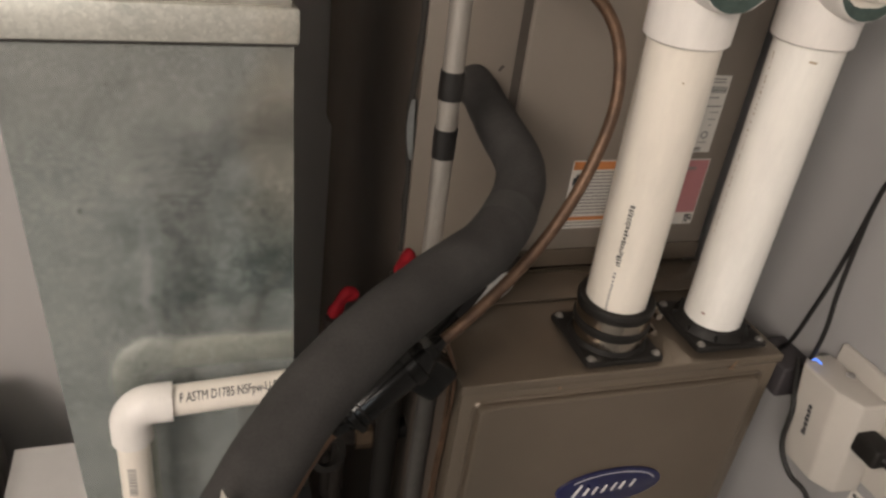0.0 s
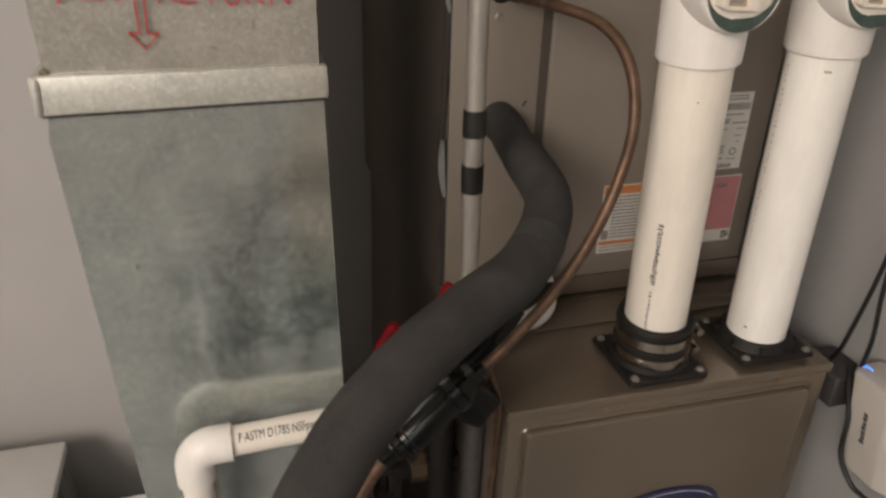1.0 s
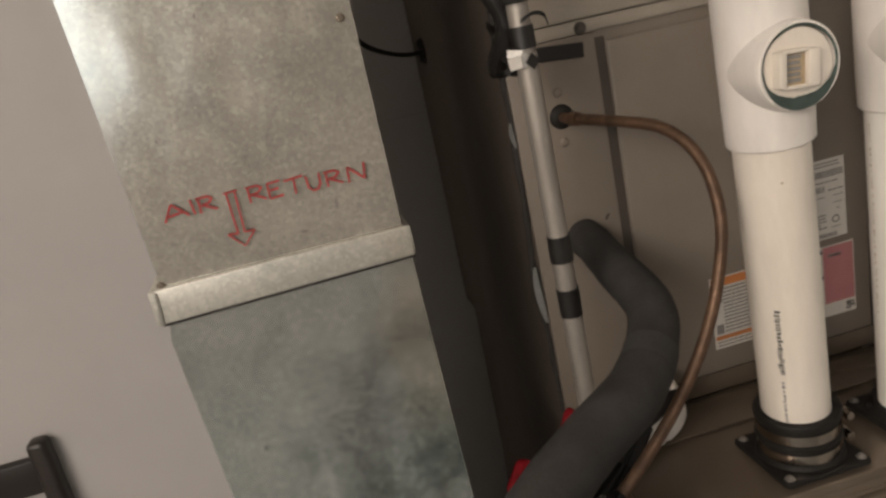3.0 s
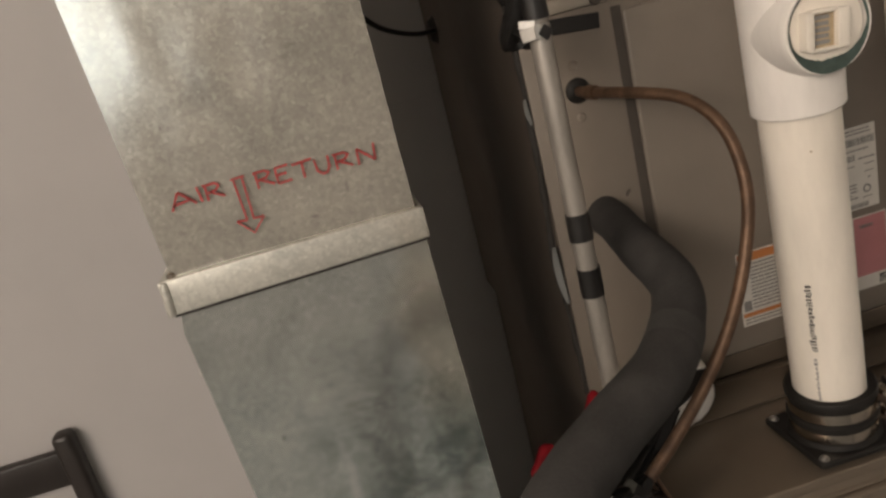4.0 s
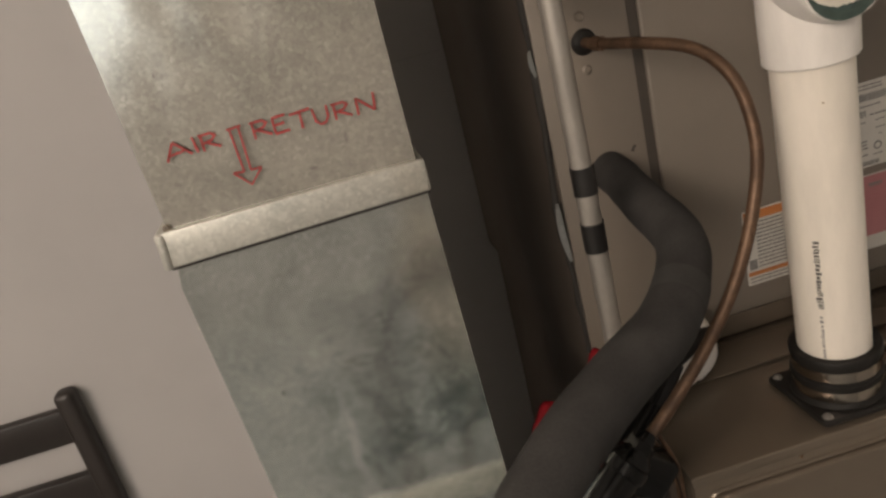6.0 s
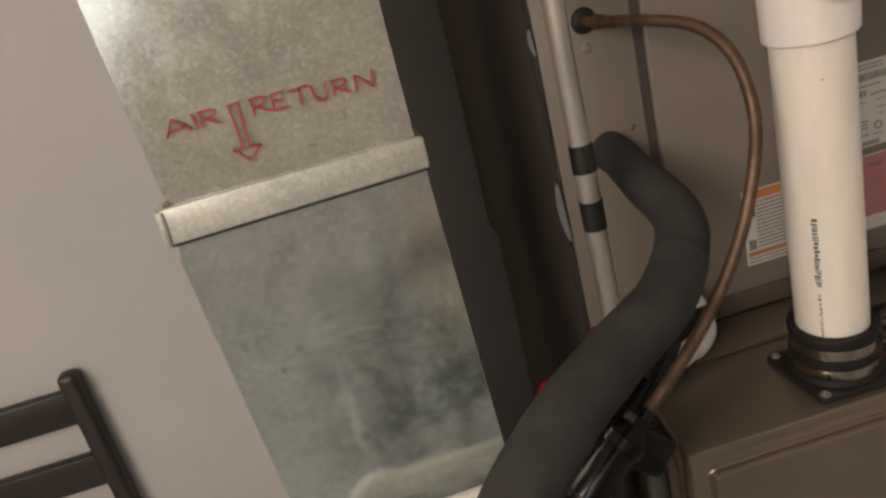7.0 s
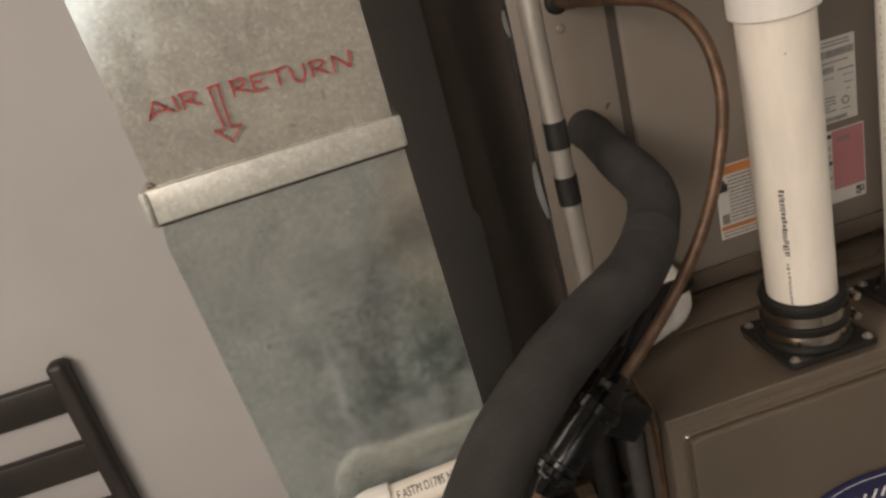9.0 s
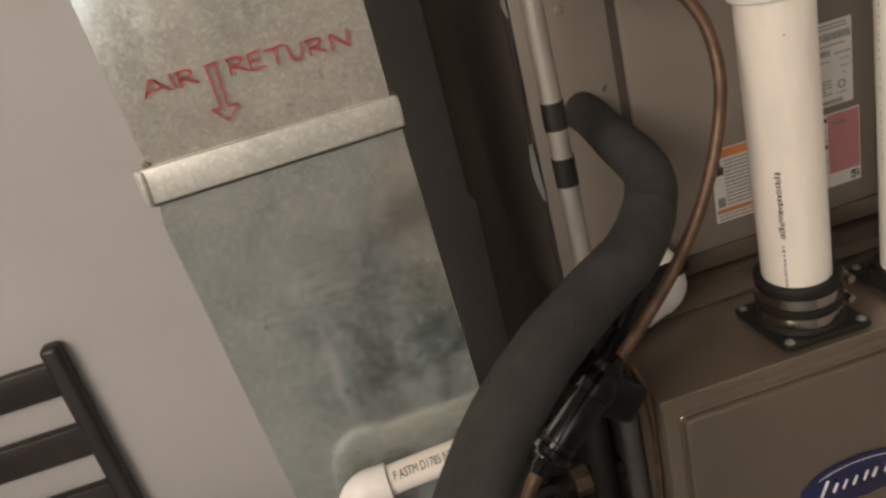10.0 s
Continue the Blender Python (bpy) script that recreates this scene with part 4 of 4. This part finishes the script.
part("lower_pipe", sweep(bmesh.new(), [jat(0.945), jat(0.93), jat(0.90), Vector((0.186, 0.655, 0.86))], 0.0075, 16), M_ALU, jp)
# a crumpled square of foil beside the joint, a strip of it round the front and a diamond of tape on that
bm = bmesh.new()
for dx, dz, w, h, a, t in ((-0.0105, 1.2735, 0.0062, 0.0030, -28, 10), (-0.0110, 1.2665, 0.0058, 0.0048, -40, -6), (-0.0055, 1.2672, 0.0034, 0.0056, -12, 4)):
    box(bm, -w, w, -0.0006, 0.0006, -h, h, 0.0003, 1, Matrix.Translation(jat(dz) + Vector((dx, -0.0075, 0))) @ Matrix.Rotation(radians(a), 4, "Z") @ Matrix.Rotation(radians(t), 4, "Y"))
part("foil_wrap", bm, M_FOIL, jp, "crumpled square of foil tape", smooth=False)
bm = bmesh.new()
cols = []
for k in range(9):
    a = radians(-20 + 10 * k)
    wide = 0.0032 + 0.0008 * math.sin(k * 2.3)
    cols.append([bm.verts.new(jat(1.2685) + Vector((0.0091 * math.sin(a), -0.0091 * math.cos(a), z))) for z in (-wide, wide)])
for a, b in zip(cols, cols[1:]):
    bm.faces.new((a[0], b[0], b[1], a[1]))
bmesh.ops.solidify(bm, geom=bm.faces[:], thickness=0.0004)
part("foil_strip", bm, M_FOIL, jp, "strip of foil tape")
part("tape_diamond", box(bmesh.new(), -0.0044, 0.0044, -0.0008, 0.0, -0.0044, 0.0044, m=Matrix.Translation(jat(1.2655) + Vector((0.0018, -0.0092, 0))) @ Matrix.Rotation(radians(10), 4, "Z") @ Matrix.Rotation(radians(45), 4, "Y")), M_TAPE, jp, "diamond of black tape")
bm = bmesh.new()
box(bm, -0.031, 0.031, CY - 0.0030, CY - 0.0012, -0.007, 0.007, 0.0005, 1, Matrix.Translation((0.2375, 0, 1.2565)) @ Matrix.Rotation(radians(5), 4, "Y"))
solo("tape_strip", bm, M_TAPE, "strip of black tape stuck to the casing panel", "tape")
# ragged tape ends beside the casing's corner
bm = bmesh.new()
rnd = random.Random(11)


def ribbon(bm, pts, width, up):
    P = spline(pts, 6)
    u = Vector(up).normalized() * (width / 2)
    L = [(bm.verts.new(p + u * (1 + 0.3 * noise.noise(p * 90))), bm.verts.new(p - u * (1 + 0.3 * noise.noise(p * 70)))) for p in P]
    for a, b in zip(L, L[1:]):
        bm.faces.new((a[0], a[1], b[1], b[0]))


for k in range(7):
    p = Vector((0.170 + rnd.uniform(-0.008, 0.004), 0.668 + rnd.uniform(0.0, 0.03), 1.256 + rnd.uniform(0.0, 0.035)))
    q = p + Vector((rnd.uniform(-0.017, -0.004), rnd.uniform(0.0, 0.03), rnd.uniform(-0.006, 0.02)))
    ribbon(bm, [p, (p + q) / 2 + Vector((0, -0.006, rnd.uniform(-0.004, 0.004))), q], rnd.uniform(0.004, 0.009), (rnd.uniform(-0.5, 0.5), 0.2, 1))
ribbon(bm, [(0.168, 0.645, 1.296), (0.178, 0.643, 1.300), (0.187, 0.645, 1.297), (0.190, 0.648, 1.289)], 0.003, (0.2, 0, 1))
bmesh.ops.solidify(bm, geom=bm.faces[:], thickness=0.0006)
sweep(bm, spline([(0.162, 0.70, 1.40), (0.160, 0.69, 1.33), (0.166, 0.675, 1.295), (0.160, 0.70, 1.262)], 8), 0.0095, 10, 0.35)
solo("tape_tangle", bm, M_TAPE, "ragged tangle of black tape round a pipe joint", "tape")

cop = thing("copper_line", (0.06, 0.54, 0.0), "weathered copper tube that loops from the casing to a valve", "copper pipe")
pts = spline([(0.2365, 0.790, 1.196), (0.2375, 0.768, 1.1955), (0.247, 0.742, 1.1945), (0.262, 0.702, 1.193), (0.280, 0.671, 1.187), (0.2905, 0.646, 1.173), (0.2950, 0.626, 1.149),
              (0.2925, 0.611, 1.111), (0.278, 0.601, 1.067), (0.254, 0.590, 1.025), (0.222, 0.580, 0.987), (0.185, 0.571, 0.953), (0.157, 0.566, 0.930)], 12)
part("tube", sweep(bmesh.new(), pts, 0.0050, 16), M_COP, cop)
part("ferrule", sweep(bmesh.new(), pts[14:20], 0.0066, 16), M_COP, cop, "brazed copper sleeve")
pts = spline([(0.076, 0.547, 0.875), (0.062, 0.542, 0.862), (0.046, 0.537, 0.836), (0.034, 0.534, 0.800), (0.030, 0.534, 0.74), (0.030, 0.534, 0.4), (0.030, 0.534, 0.0)], 8)
part("lower_tube", sweep(bmesh.new(), pts, 0.0056, 16), M_COP, cop)

# filter drier between the copper tubes
dr = thing("filter_drier", (0.12, 0.555, 0.90), "glossy black filter drier canister on the copper line", "filter drier")
A, B = Vector((0.154, 0.5645, 0.9315)), Vector((0.073, 0.546, 0.8725))
dd = (B - A).normalized()
L = (B - A).length
part("canister", lathe(bmesh.new(), A, dd, [(0.005, -0.006), (0.0075, 0.0), (0.0085, 0.007), (0.0130, 0.013), (0.0150, 0.018), (0.0150, L - 0.020), (0.0130, L - 0.014), (0.0085, L - 0.008), (0.0075, L), (0.005, L + 0.006)], 32), M_BLACKP, dr)
for h in (0.010, L - 0.010):
    part("end_nut", lathe(bmesh.new(), A, dd, [(0.0055, h - 0.008), (0.0115, h - 0.007), (0.0115, h + 0.001), (0.0055, h + 0.002)], 6), M_BLACKP, dr)
for h0, h1 in ((0.20, 0.31), (0.80, 0.87)):
    part("strap", lathe(bmesh.new(), A, dd, [(0.0146, L * h0), (0.0172, L * h0 + 0.001), (0.0172, L * h1 - 0.001), (0.0146, L * h1)], 32), M_BLACKP, dr)
part("seam", lathe(bmesh.new(), A, dd, [(0.0148, L * 0.745), (0.0157, L * 0.748), (0.0157, L * 0.757), (0.0148, L * 0.760)], 32), M_IRON, dr)
bm = bmesh.new()
box(bm, 0.130, 0.176, 0.575, 0.635, 0.866, 0.902, 0.006, 3, Matrix.Translation((0.155, 0.6, 0.88)) @ Matrix.Rotation(radians(38), 4, "Y") @ Matrix.Translation((-0.155, -0.6, -0.88)))
cyl(bm, (0.150, 0.59, 0.90), (0.205, 0.62, 0.952), 0.011, seg=16)
cyl(bm, (0.120, 0.56, 0.905), (0.175, 0.59, 0.935), 0.012, seg=16)
solo("gas_valve", bm, M_BLACKP, "black valve body half hidden behind the insulated line", "valve")

# white drain elbow at the casing's foot
dn = thing("drain_trap", (0.272, 0.745, 0.856), "white plastic drain elbow at the foot of the casing", "drain fitting")
part("elbow", sweep(bmesh.new(), spline([(0.282, 0.786, 0.902), (0.284, 0.765, 0.899), (0.287, 0.750, 0.888), (0.283, 0.736, 0.876), (0.264, 0.724, 0.8715), (0.238, 0.712, 0.871)], 10), lambda s: 0.0178 if s < 0.8 else 0.0160, 24), M_PVCB, dn)
part("drain_pipe", sweep(bmesh.new(), spline([(0.238, 0.711, 0.872), (0.215, 0.708, 0.872), (0.190, 0.706, 0.868)], 8), 0.0124, 20), M_PVCW, dn)
part("drain_stub", cyl(bmesh.new(), (0.150, 0.588, 0.912), (0.181, 0.612, 0.924), 0.0095, seg=20, bev=0.001), M_PVC, dn, "grey plastic pipe stub")
part("drain_hose", sweep(bmesh.new(), spline([(0.195, 0.709, 0.869), (0.178, 0.706, 0.862), (0.168, 0.704, 0.83), (0.166, 0.704, 0.5), (0.166, 0.704, 0.0)], 8), 0.0128, 20), M_RUB, dn, "black drain hose")
bm = bmesh.new()
sweep(bm, spline([(0.288, 0.701, 0.915), (0.274, 0.697, 0.917), (0.254, 0.690, 0.9185), (0.222, 0.668, 0.919), (0.189, 0.645, 0.916), (0.160, 0.625, 0.910)], 8), lambda s: 0.0052 + 0.0085 * s ** 0.7, 14, 0.2)
solo("black_hose", bm, M_RUB, "short black hose lying over the drain elbow", "hose")

# red valve handles in the gap
for p, q in (((0.124, 0.712, 0.886), (0.099, 0.706, 0.861)), ((0.181, 0.724, 0.916), (0.163, 0.716, 0.900))):
    hd = thing("red_valve_handle", (p[0], p[1], q[2] - 0.01), "red plastic lever handle in the dark gap", "valve handle", "red handles in the gap")
    bm = bmesh.new()
    mid = (Vector(p) + Vector(q)) / 2 + Vector((-0.003, 0, 0.004))
    sweep(bm, spline([q, mid, p], 8), lambda s: 0.0045 + 0.0052 * math.sin(math.pi * min(1, max(0, s))) ** 0.6 + 0.0012 * math.sin(s * 9), 18, 0.8)
    part("lever", bm, M_RED, hd)
    part("valve_stem", cyl(bmesh.new(), q, (q[0] + 0.006, q[1] + 0.02, 0.6), 0.007, seg=14), M_IRON, hd)

# pipes and fittings low in the gap beside the furnace
bm = bmesh.new()
sweep(bm, spline([(0.188, 0.652, 0.88), (0.186, 0.652, 0.7), (0.186, 0.652, 0.3), (0.186, 0.652, 0.0)], 6), 0.0095, 16)
solo("gap_conduit", bm, M_ALUD, "grey metal conduit standing beside the furnace", "conduit")
for dx, b0 in ((0.0, 0.004), (0.007, -0.004)):
    bm = bmesh.new()
    sweep(bm, spline([(0.170 + dx, 0.600, 0.905), (0.188 + dx * 0.4, 0.606 + b0, 0.86), (0.193 + dx * 0.4, 0.615, 0.78), (0.190, 0.612 + b0, 0.66), (0.186 + dx, 0.61, 0.0)], 8), 0.0018, 8)
    solo("thin_copper_wire", bm, M_COP, "thin copper tube running down beside the furnace", "copper pipe", "thin copper tubes")
gv = thing("gas_cock", (0.115, 0.73, 0.0), "dark iron gas cock and riser low in the gap", "gas pipe")
part("riser", cyl(bmesh.new(), (0.115, 0.73, 0.0), (0.115, 0.73, 0.68), 0.012, seg=18), M_IRON, gv)
part("cross_pipe", cyl(bmesh.new(), (0.085, 0.73, 0.68), (0.198, 0.73, 0.68), 0.012, seg=18), M_IRON, gv)
part("union_nut", lathe(bmesh.new(), (0.135, 0.73, 0.68), (1, 0, 0), [(0.012, 0), (0.018, 0.001), (0.018, 0.02), (0.012, 0.021)], 8), M_BRASS, gv, "brass union nut")
part("cock_ring", lathe(bmesh.new(), (0.098, 0.70, 0.69), (0.2, -1, 0.5), [(0.014, 0.0), (0.021, 0.002), (0.021, 0.010), (0.014, 0.012)], 24, closed=True), M_RUB, gv, "black ring handle")
# corner of a white paper tag by the line
bm = bmesh.new()
vs = [bm.verts.new(v) for v in ((-0.0172, 0.3985, 0.986), (-0.0115, 0.3960, 0.972), (-0.0070, 0.3950, 0.940), (-0.0240, 0.3960, 0.940), (-0.0190, 0.3975, 0.974))]
bm.faces.new(vs)
bmesh.ops.solidify(bm, geom=bm.faces[:], thickness=0.0008)
tag = solo("paper_tag", bm, M_PAPER, "white paper tag hanging on the insulated line", "tag", smooth=False)

# ---------------------------------------------------------------- condensate pipe in front of the duct
cp = thing("condensate_pipe", (-0.081, 0.632, 0.0), "cream plastic pipe with a white elbow in front of the duct", "plastic pipe")
EC = Vector((-0.081, 0.632, 0.842))
part("vertical_pipe", cyl(bmesh.new(), (EC.x, EC.y, 0.0), (EC.x, EC.y, 0.83), 0.0134, seg=32), M_PVC, cp)
part("horizontal_pipe", cyl(bmesh.new(), (-0.06, EC.y, EC.z), (0.080, 0.637, EC.z + 0.0025), 0.0134, seg=32), M_PVC, cp)
bm = bmesh.new()
arc = [EC + Vector((0.018, 0, -0.018)) + Vector((-0.018 * math.sin(radians(a)), 0, 0.018 * math.cos(radians(a)))) for a in range(0, 91, 9)]
path = [EC + Vector((0.034, 0, 0)), EC + Vector((0.026, 0, 0))] + arc + [EC + Vector((0, 0, -0.026)), EC + Vector((0, 0, -0.036))]
sweep(bm, path, 0.0167, 32)
part("elbow", bm, M_PVCW, cp, "white elbow fitting")
# print that can be read, wrapped on the pipe
t = letters("F ASTM D1785 NSFpw-U P", 0.0112)
for v in t.verts:
    a = radians(36) + (0.0056 - v.co.y) / 0.0136
    r = 0.0139 + v.co.z
    x = -0.0415 + v.co.x * 0.63
    v.co = Vector((x, EC.y + 0.008 * (x + 0.06) / 0.225 - r * math.sin(a), EC.z + 0.004 * (x + 0.06) / 0.225 + r * math.cos(a)))
part("pipe_lettering", t, M_BINK, cp, "black printed lettering", smooth=False)
bm = bmesh.new()
rnd = random.Random(41)
z0 = 0.783
while z0 > 0.752:
    h = rnd.uniform(0.0010, 0.0026)
    cols = [[bm.verts.new((EC.x + 0.0137 * math.sin(radians(a)), EC.y - 0.0137 * math.cos(radians(a)), z)) for z in (z0, z0 - h)] for a in range(-26, 5, 5)]
    for a, b in zip(cols, cols[1:]):
        bm.faces.new((a[0], a[1], b[1], b[0]))
    z0 -= h + rnd.uniform(0.0008, 0.0016)
part("barcode", bm, M_GINK, cp, "grey printed bar code", smooth=False)

# ---------------------------------------------------------------- by the back wall
rack = thing("ladder_rack", (-0.744, 1.252, 0.0), "black-stained wooden ladder rack standing against the wall", "rack")
for px in (-0.526, -0.961):
    bm = bmesh.new()
    box(bm, px - 0.0145, px + 0.0168, 1.2350, 1.2690, 0.0, 0.823, 0.010, 4)
    part("post", bm, M_WOOD, rack)
for k in range(6):
    zt = 0.794 - 0.121 * k
    part("rung", box(bmesh.new(), -0.953, -0.533, 1.2420, 1.2630, zt - 0.060, zt, 0.004, 2), M_WOOD, rack)

cab = thing("low_cabinet", (-0.55, 1.02, 0.0), "low cabinet with a white top and scuffed dark side", "cabinet")
part("body", box(bmesh.new(), -0.76, -0.341, 0.86, 1.192, 0.0, 0.408, 0.003, 2), M_SCUFF, cab, "scuffed dark board")
part("top", box(bmesh.new(), -0.762, -0.339, 0.858, 1.194, 0.408, 0.426, 0.003, 2), M_CABT, cab, "white laminate top")
wb = thing("white_carton", (-0.26, 1.0, 0.0), "plain white carton standing beside the duct", "carton")
part("carton_body", box(bmesh.new(), -0.302, -0.188, 0.86, 1.10, 0.0, 0.366, 0.003, 2), M_CABT, wb)
part("carton_flap", box(bmesh.new(), -0.301, -0.189, 0.861, 1.099, 0.3662, 0.3682, 0.0006, 1), M_CABT, wb)

# cable from the duct into the dark corner
bm = bmesh.new()
sweep(bm, spline([(0.052, 1.00, 1.345), (0.085, 1.02, 1.302), (0.115, 1.07, 1.283), (0.155, 1.13, 1.270), (0.189, 1.17, 1.268)], 10), 0.0032, 10)
solo("wall_cable", bm, M_TAPE, "black cable running from the duct into the casing's side", "cable")
solo("cable_gland", lathe(bmesh.new(), (0.1895, 1.18, 1.268), (-1, 0, 0), [(0, 0.012), (0.014, 0.010), (0.02, 0.002), (0.02, 0)], 20), M_RUB, "black cable gland on the casing's side", "cable gland")

# ---------------------------------------------------------------- power outlet on the side wall
op = thing("wall_outlet", (RIGHT, 0.54, 0.74), "white outlet cover plate on the side wall", "outlet")
part("cover_plate", box(bmesh.new(), RIGHT - 0.008, RIGHT, 0.470, 0.597, 0.735, 0.854, 0.003, 3), M_PLUGW, op)
tapo = thing("power_tap", (RIGHT - 0.03, 0.55, 0.735), "white plug-in power tap with a blue indicator light", "power tap")


def prism(bm, outline, z0, z1, bev):
    """An upright prism over (x, y) points with softened edges."""
    t = bmesh.new()
    a = [t.verts.new((x, y, z0)) for x, y in outline]
    b = [t.verts.new((x, y, z1)) for x, y in outline]
    t.faces.new(a)
    t.faces.new(b)
    for i in range(len(a)):
        t.faces.new((a[i], a[(i + 1) % len(a)], b[(i + 1) % len(a)], b[i]))
    bmesh.ops.recalc_face_normals(t, faces=t.faces)
    bmesh.ops.bevel(t, geom=t.edges[:], offset=bev, segments=3, affect="EDGES", profile=0.5)
    me = bpy.data.meshes.new("tmp")
    t.to_mesh(me)
    t.free()
    bm.from_mesh(me)
    bpy.data.meshes.remove(me)
    return bm


OUT = [(0.632, 0.606), (0.600, 0.606), (0.588, 0.597), (0.588, 0.548), (0.600, 0.522), (0.632, 0.518)]


def lean(bm):
    for v in bm.verts:
        v.co.z -= 0.008
        v.co.y += (v.co.z - 0.842) * (0.10 + 0.10 * min(1, max(0, (v.co.y - 0.52) / 0.08)))
    return bm


part("housing", lean(prism(bmesh.new(), OUT, 0.732, 0.842, 0.0035)), M_PLUGW, tapo)
bm = bmesh.new()
for k, w in enumerate((0.0065, 0.005, 0.0055, 0.006, 0.0045, 0.0055, 0.005)):
    z = 0.772 + 0.0052 * k
    box(bm, 0.5874, 0.5884, 0.571, 0.571 + w, z, z + 0.0036)
part("print", lean(bm), M_BINK, tapo, "short black bars of print", smooth=False)
bm = bmesh.new()
box(bm, 0.5945, 0.5960, 0.581, 0.590, 0.8418, 0.8426)
box(bm, 0.5905, 0.5945, 0.5885, 0.5900, 0.8416, 0.8426)
part("indicator", bm, M_LED, tapo, "blue indicator light", smooth=False)
part("button", lathe(bmesh.new(), (0.615, 0.560, 0.8415), (0, 0, 1), [(0, 0.0016), (0.004, 0.0014), (0.005, 0)], 16), M_GINK, tapo)
pl = thing("power_plug", (0.612, 0.505, 0.79), "black moulded plug in the power tap", "plug")
part("plug_body", box(bmesh.new(), 0.600, 0.626, 0.486, 0.5185, 0.782, 0.806, 0.005, 3), M_RUB, pl)
part("strain_relief", sweep(bmesh.new(), spline([(0.613, 0.490, 0.794), (0.618, 0.470, 0.788), (0.622, 0.440, 0.77), (0.625, 0.42, 0.6), (0.625, 0.42, 0.0)], 8), lambda s: 0.007 - 0.003 * min(1, 4 * s), 12), M_RUB, pl)
ad = thing("power_adapter", (RIGHT - 0.02, 0.655, 0.766), "black power adapter on the side wall behind the furnace edge", "power adapter")
part("adapter_body", box(bmesh.new(), 0.592, 0.6385, 0.615, 0.675, 0.766, 0.806, 0.004, 3), M_ADAPT, ad)
part("adapter_screw", lathe(bmesh.new(), (0.592, 0.64, 0.775), (-1, 0, 0), [(0, 0.001), (0.003, 0.0008), (0.0036, 0)], 12), M_STEEL, ad)
for pts in ([(0.612, 0.650, 0.806), (0.602, 0.636, 0.825), (0.594, 0.624, 0.848), (0.591, 0.615, 0.885), (0.590, 0.607, 0.930), (0.590, 0.601, 0.985), (0.590, 0.597, 1.036), (0.592, 0.588, 1.12), (0.605, 0.575, 1.6), (0.612, 0.55, 2.4)],
            [(0.614, 0.622, 0.800), (0.604, 0.604, 0.825), (0.594, 0.593, 0.855), (0.590, 0.590, 0.885), (0.589, 0.594, 0.925), (0.589, 0.597, 0.985), (0.586, 0.594, 1.036), (0.590, 0.585, 1.12), (0.602, 0.565, 1.6), (0.612, 0.545, 2.4)]):
    bm = bmesh.new()
    sweep(bm, spline(pts, 10), 0.0025, 10)
    solo("hanging_cable", bm, M_TAPE, "black power cable hanging down the side wall", "cable", "hanging cables")
bm = bmesh.new()
sweep(bm, spline([(0.603, 0.615, 0.822), (0.592, 0.597, 0.801), (0.585, 0.582, 0.779), (0.582, 0.574, 0.738), (0.586, 0.554, 0.712), (0.594, 0.524, 0.695), (0.604, 0.505, 0.60), (0.606, 0.50, 0.0)], 10), 0.0029, 10)
solo("loose_cable", bm, M_TAPE, "black cable looping past the power tap", "cable")
sk = thing("cable_sticker", (RIGHT, 0.5, 0.69), "small white printed sticker on the side wall", "sticker")
part("sheet", box(bmesh.new(), RIGHT - 0.0008, RIGHT, 0.470, 0.517, 0.698, 0.718), M_PAPER, sk, smooth=False)
bm = bmesh.new()
for k in range(2):
    for j in range(7):
        box(bm, RIGHT - 0.0014, RIGHT - 0.0008, 0.474 + 0.0058 * j, 0.4785 + 0.0058 * j, 0.7015 + 0.008 * k, 0.7055 + 0.008 * k)
part("print", bm, M_BINK, sk, smooth=False)
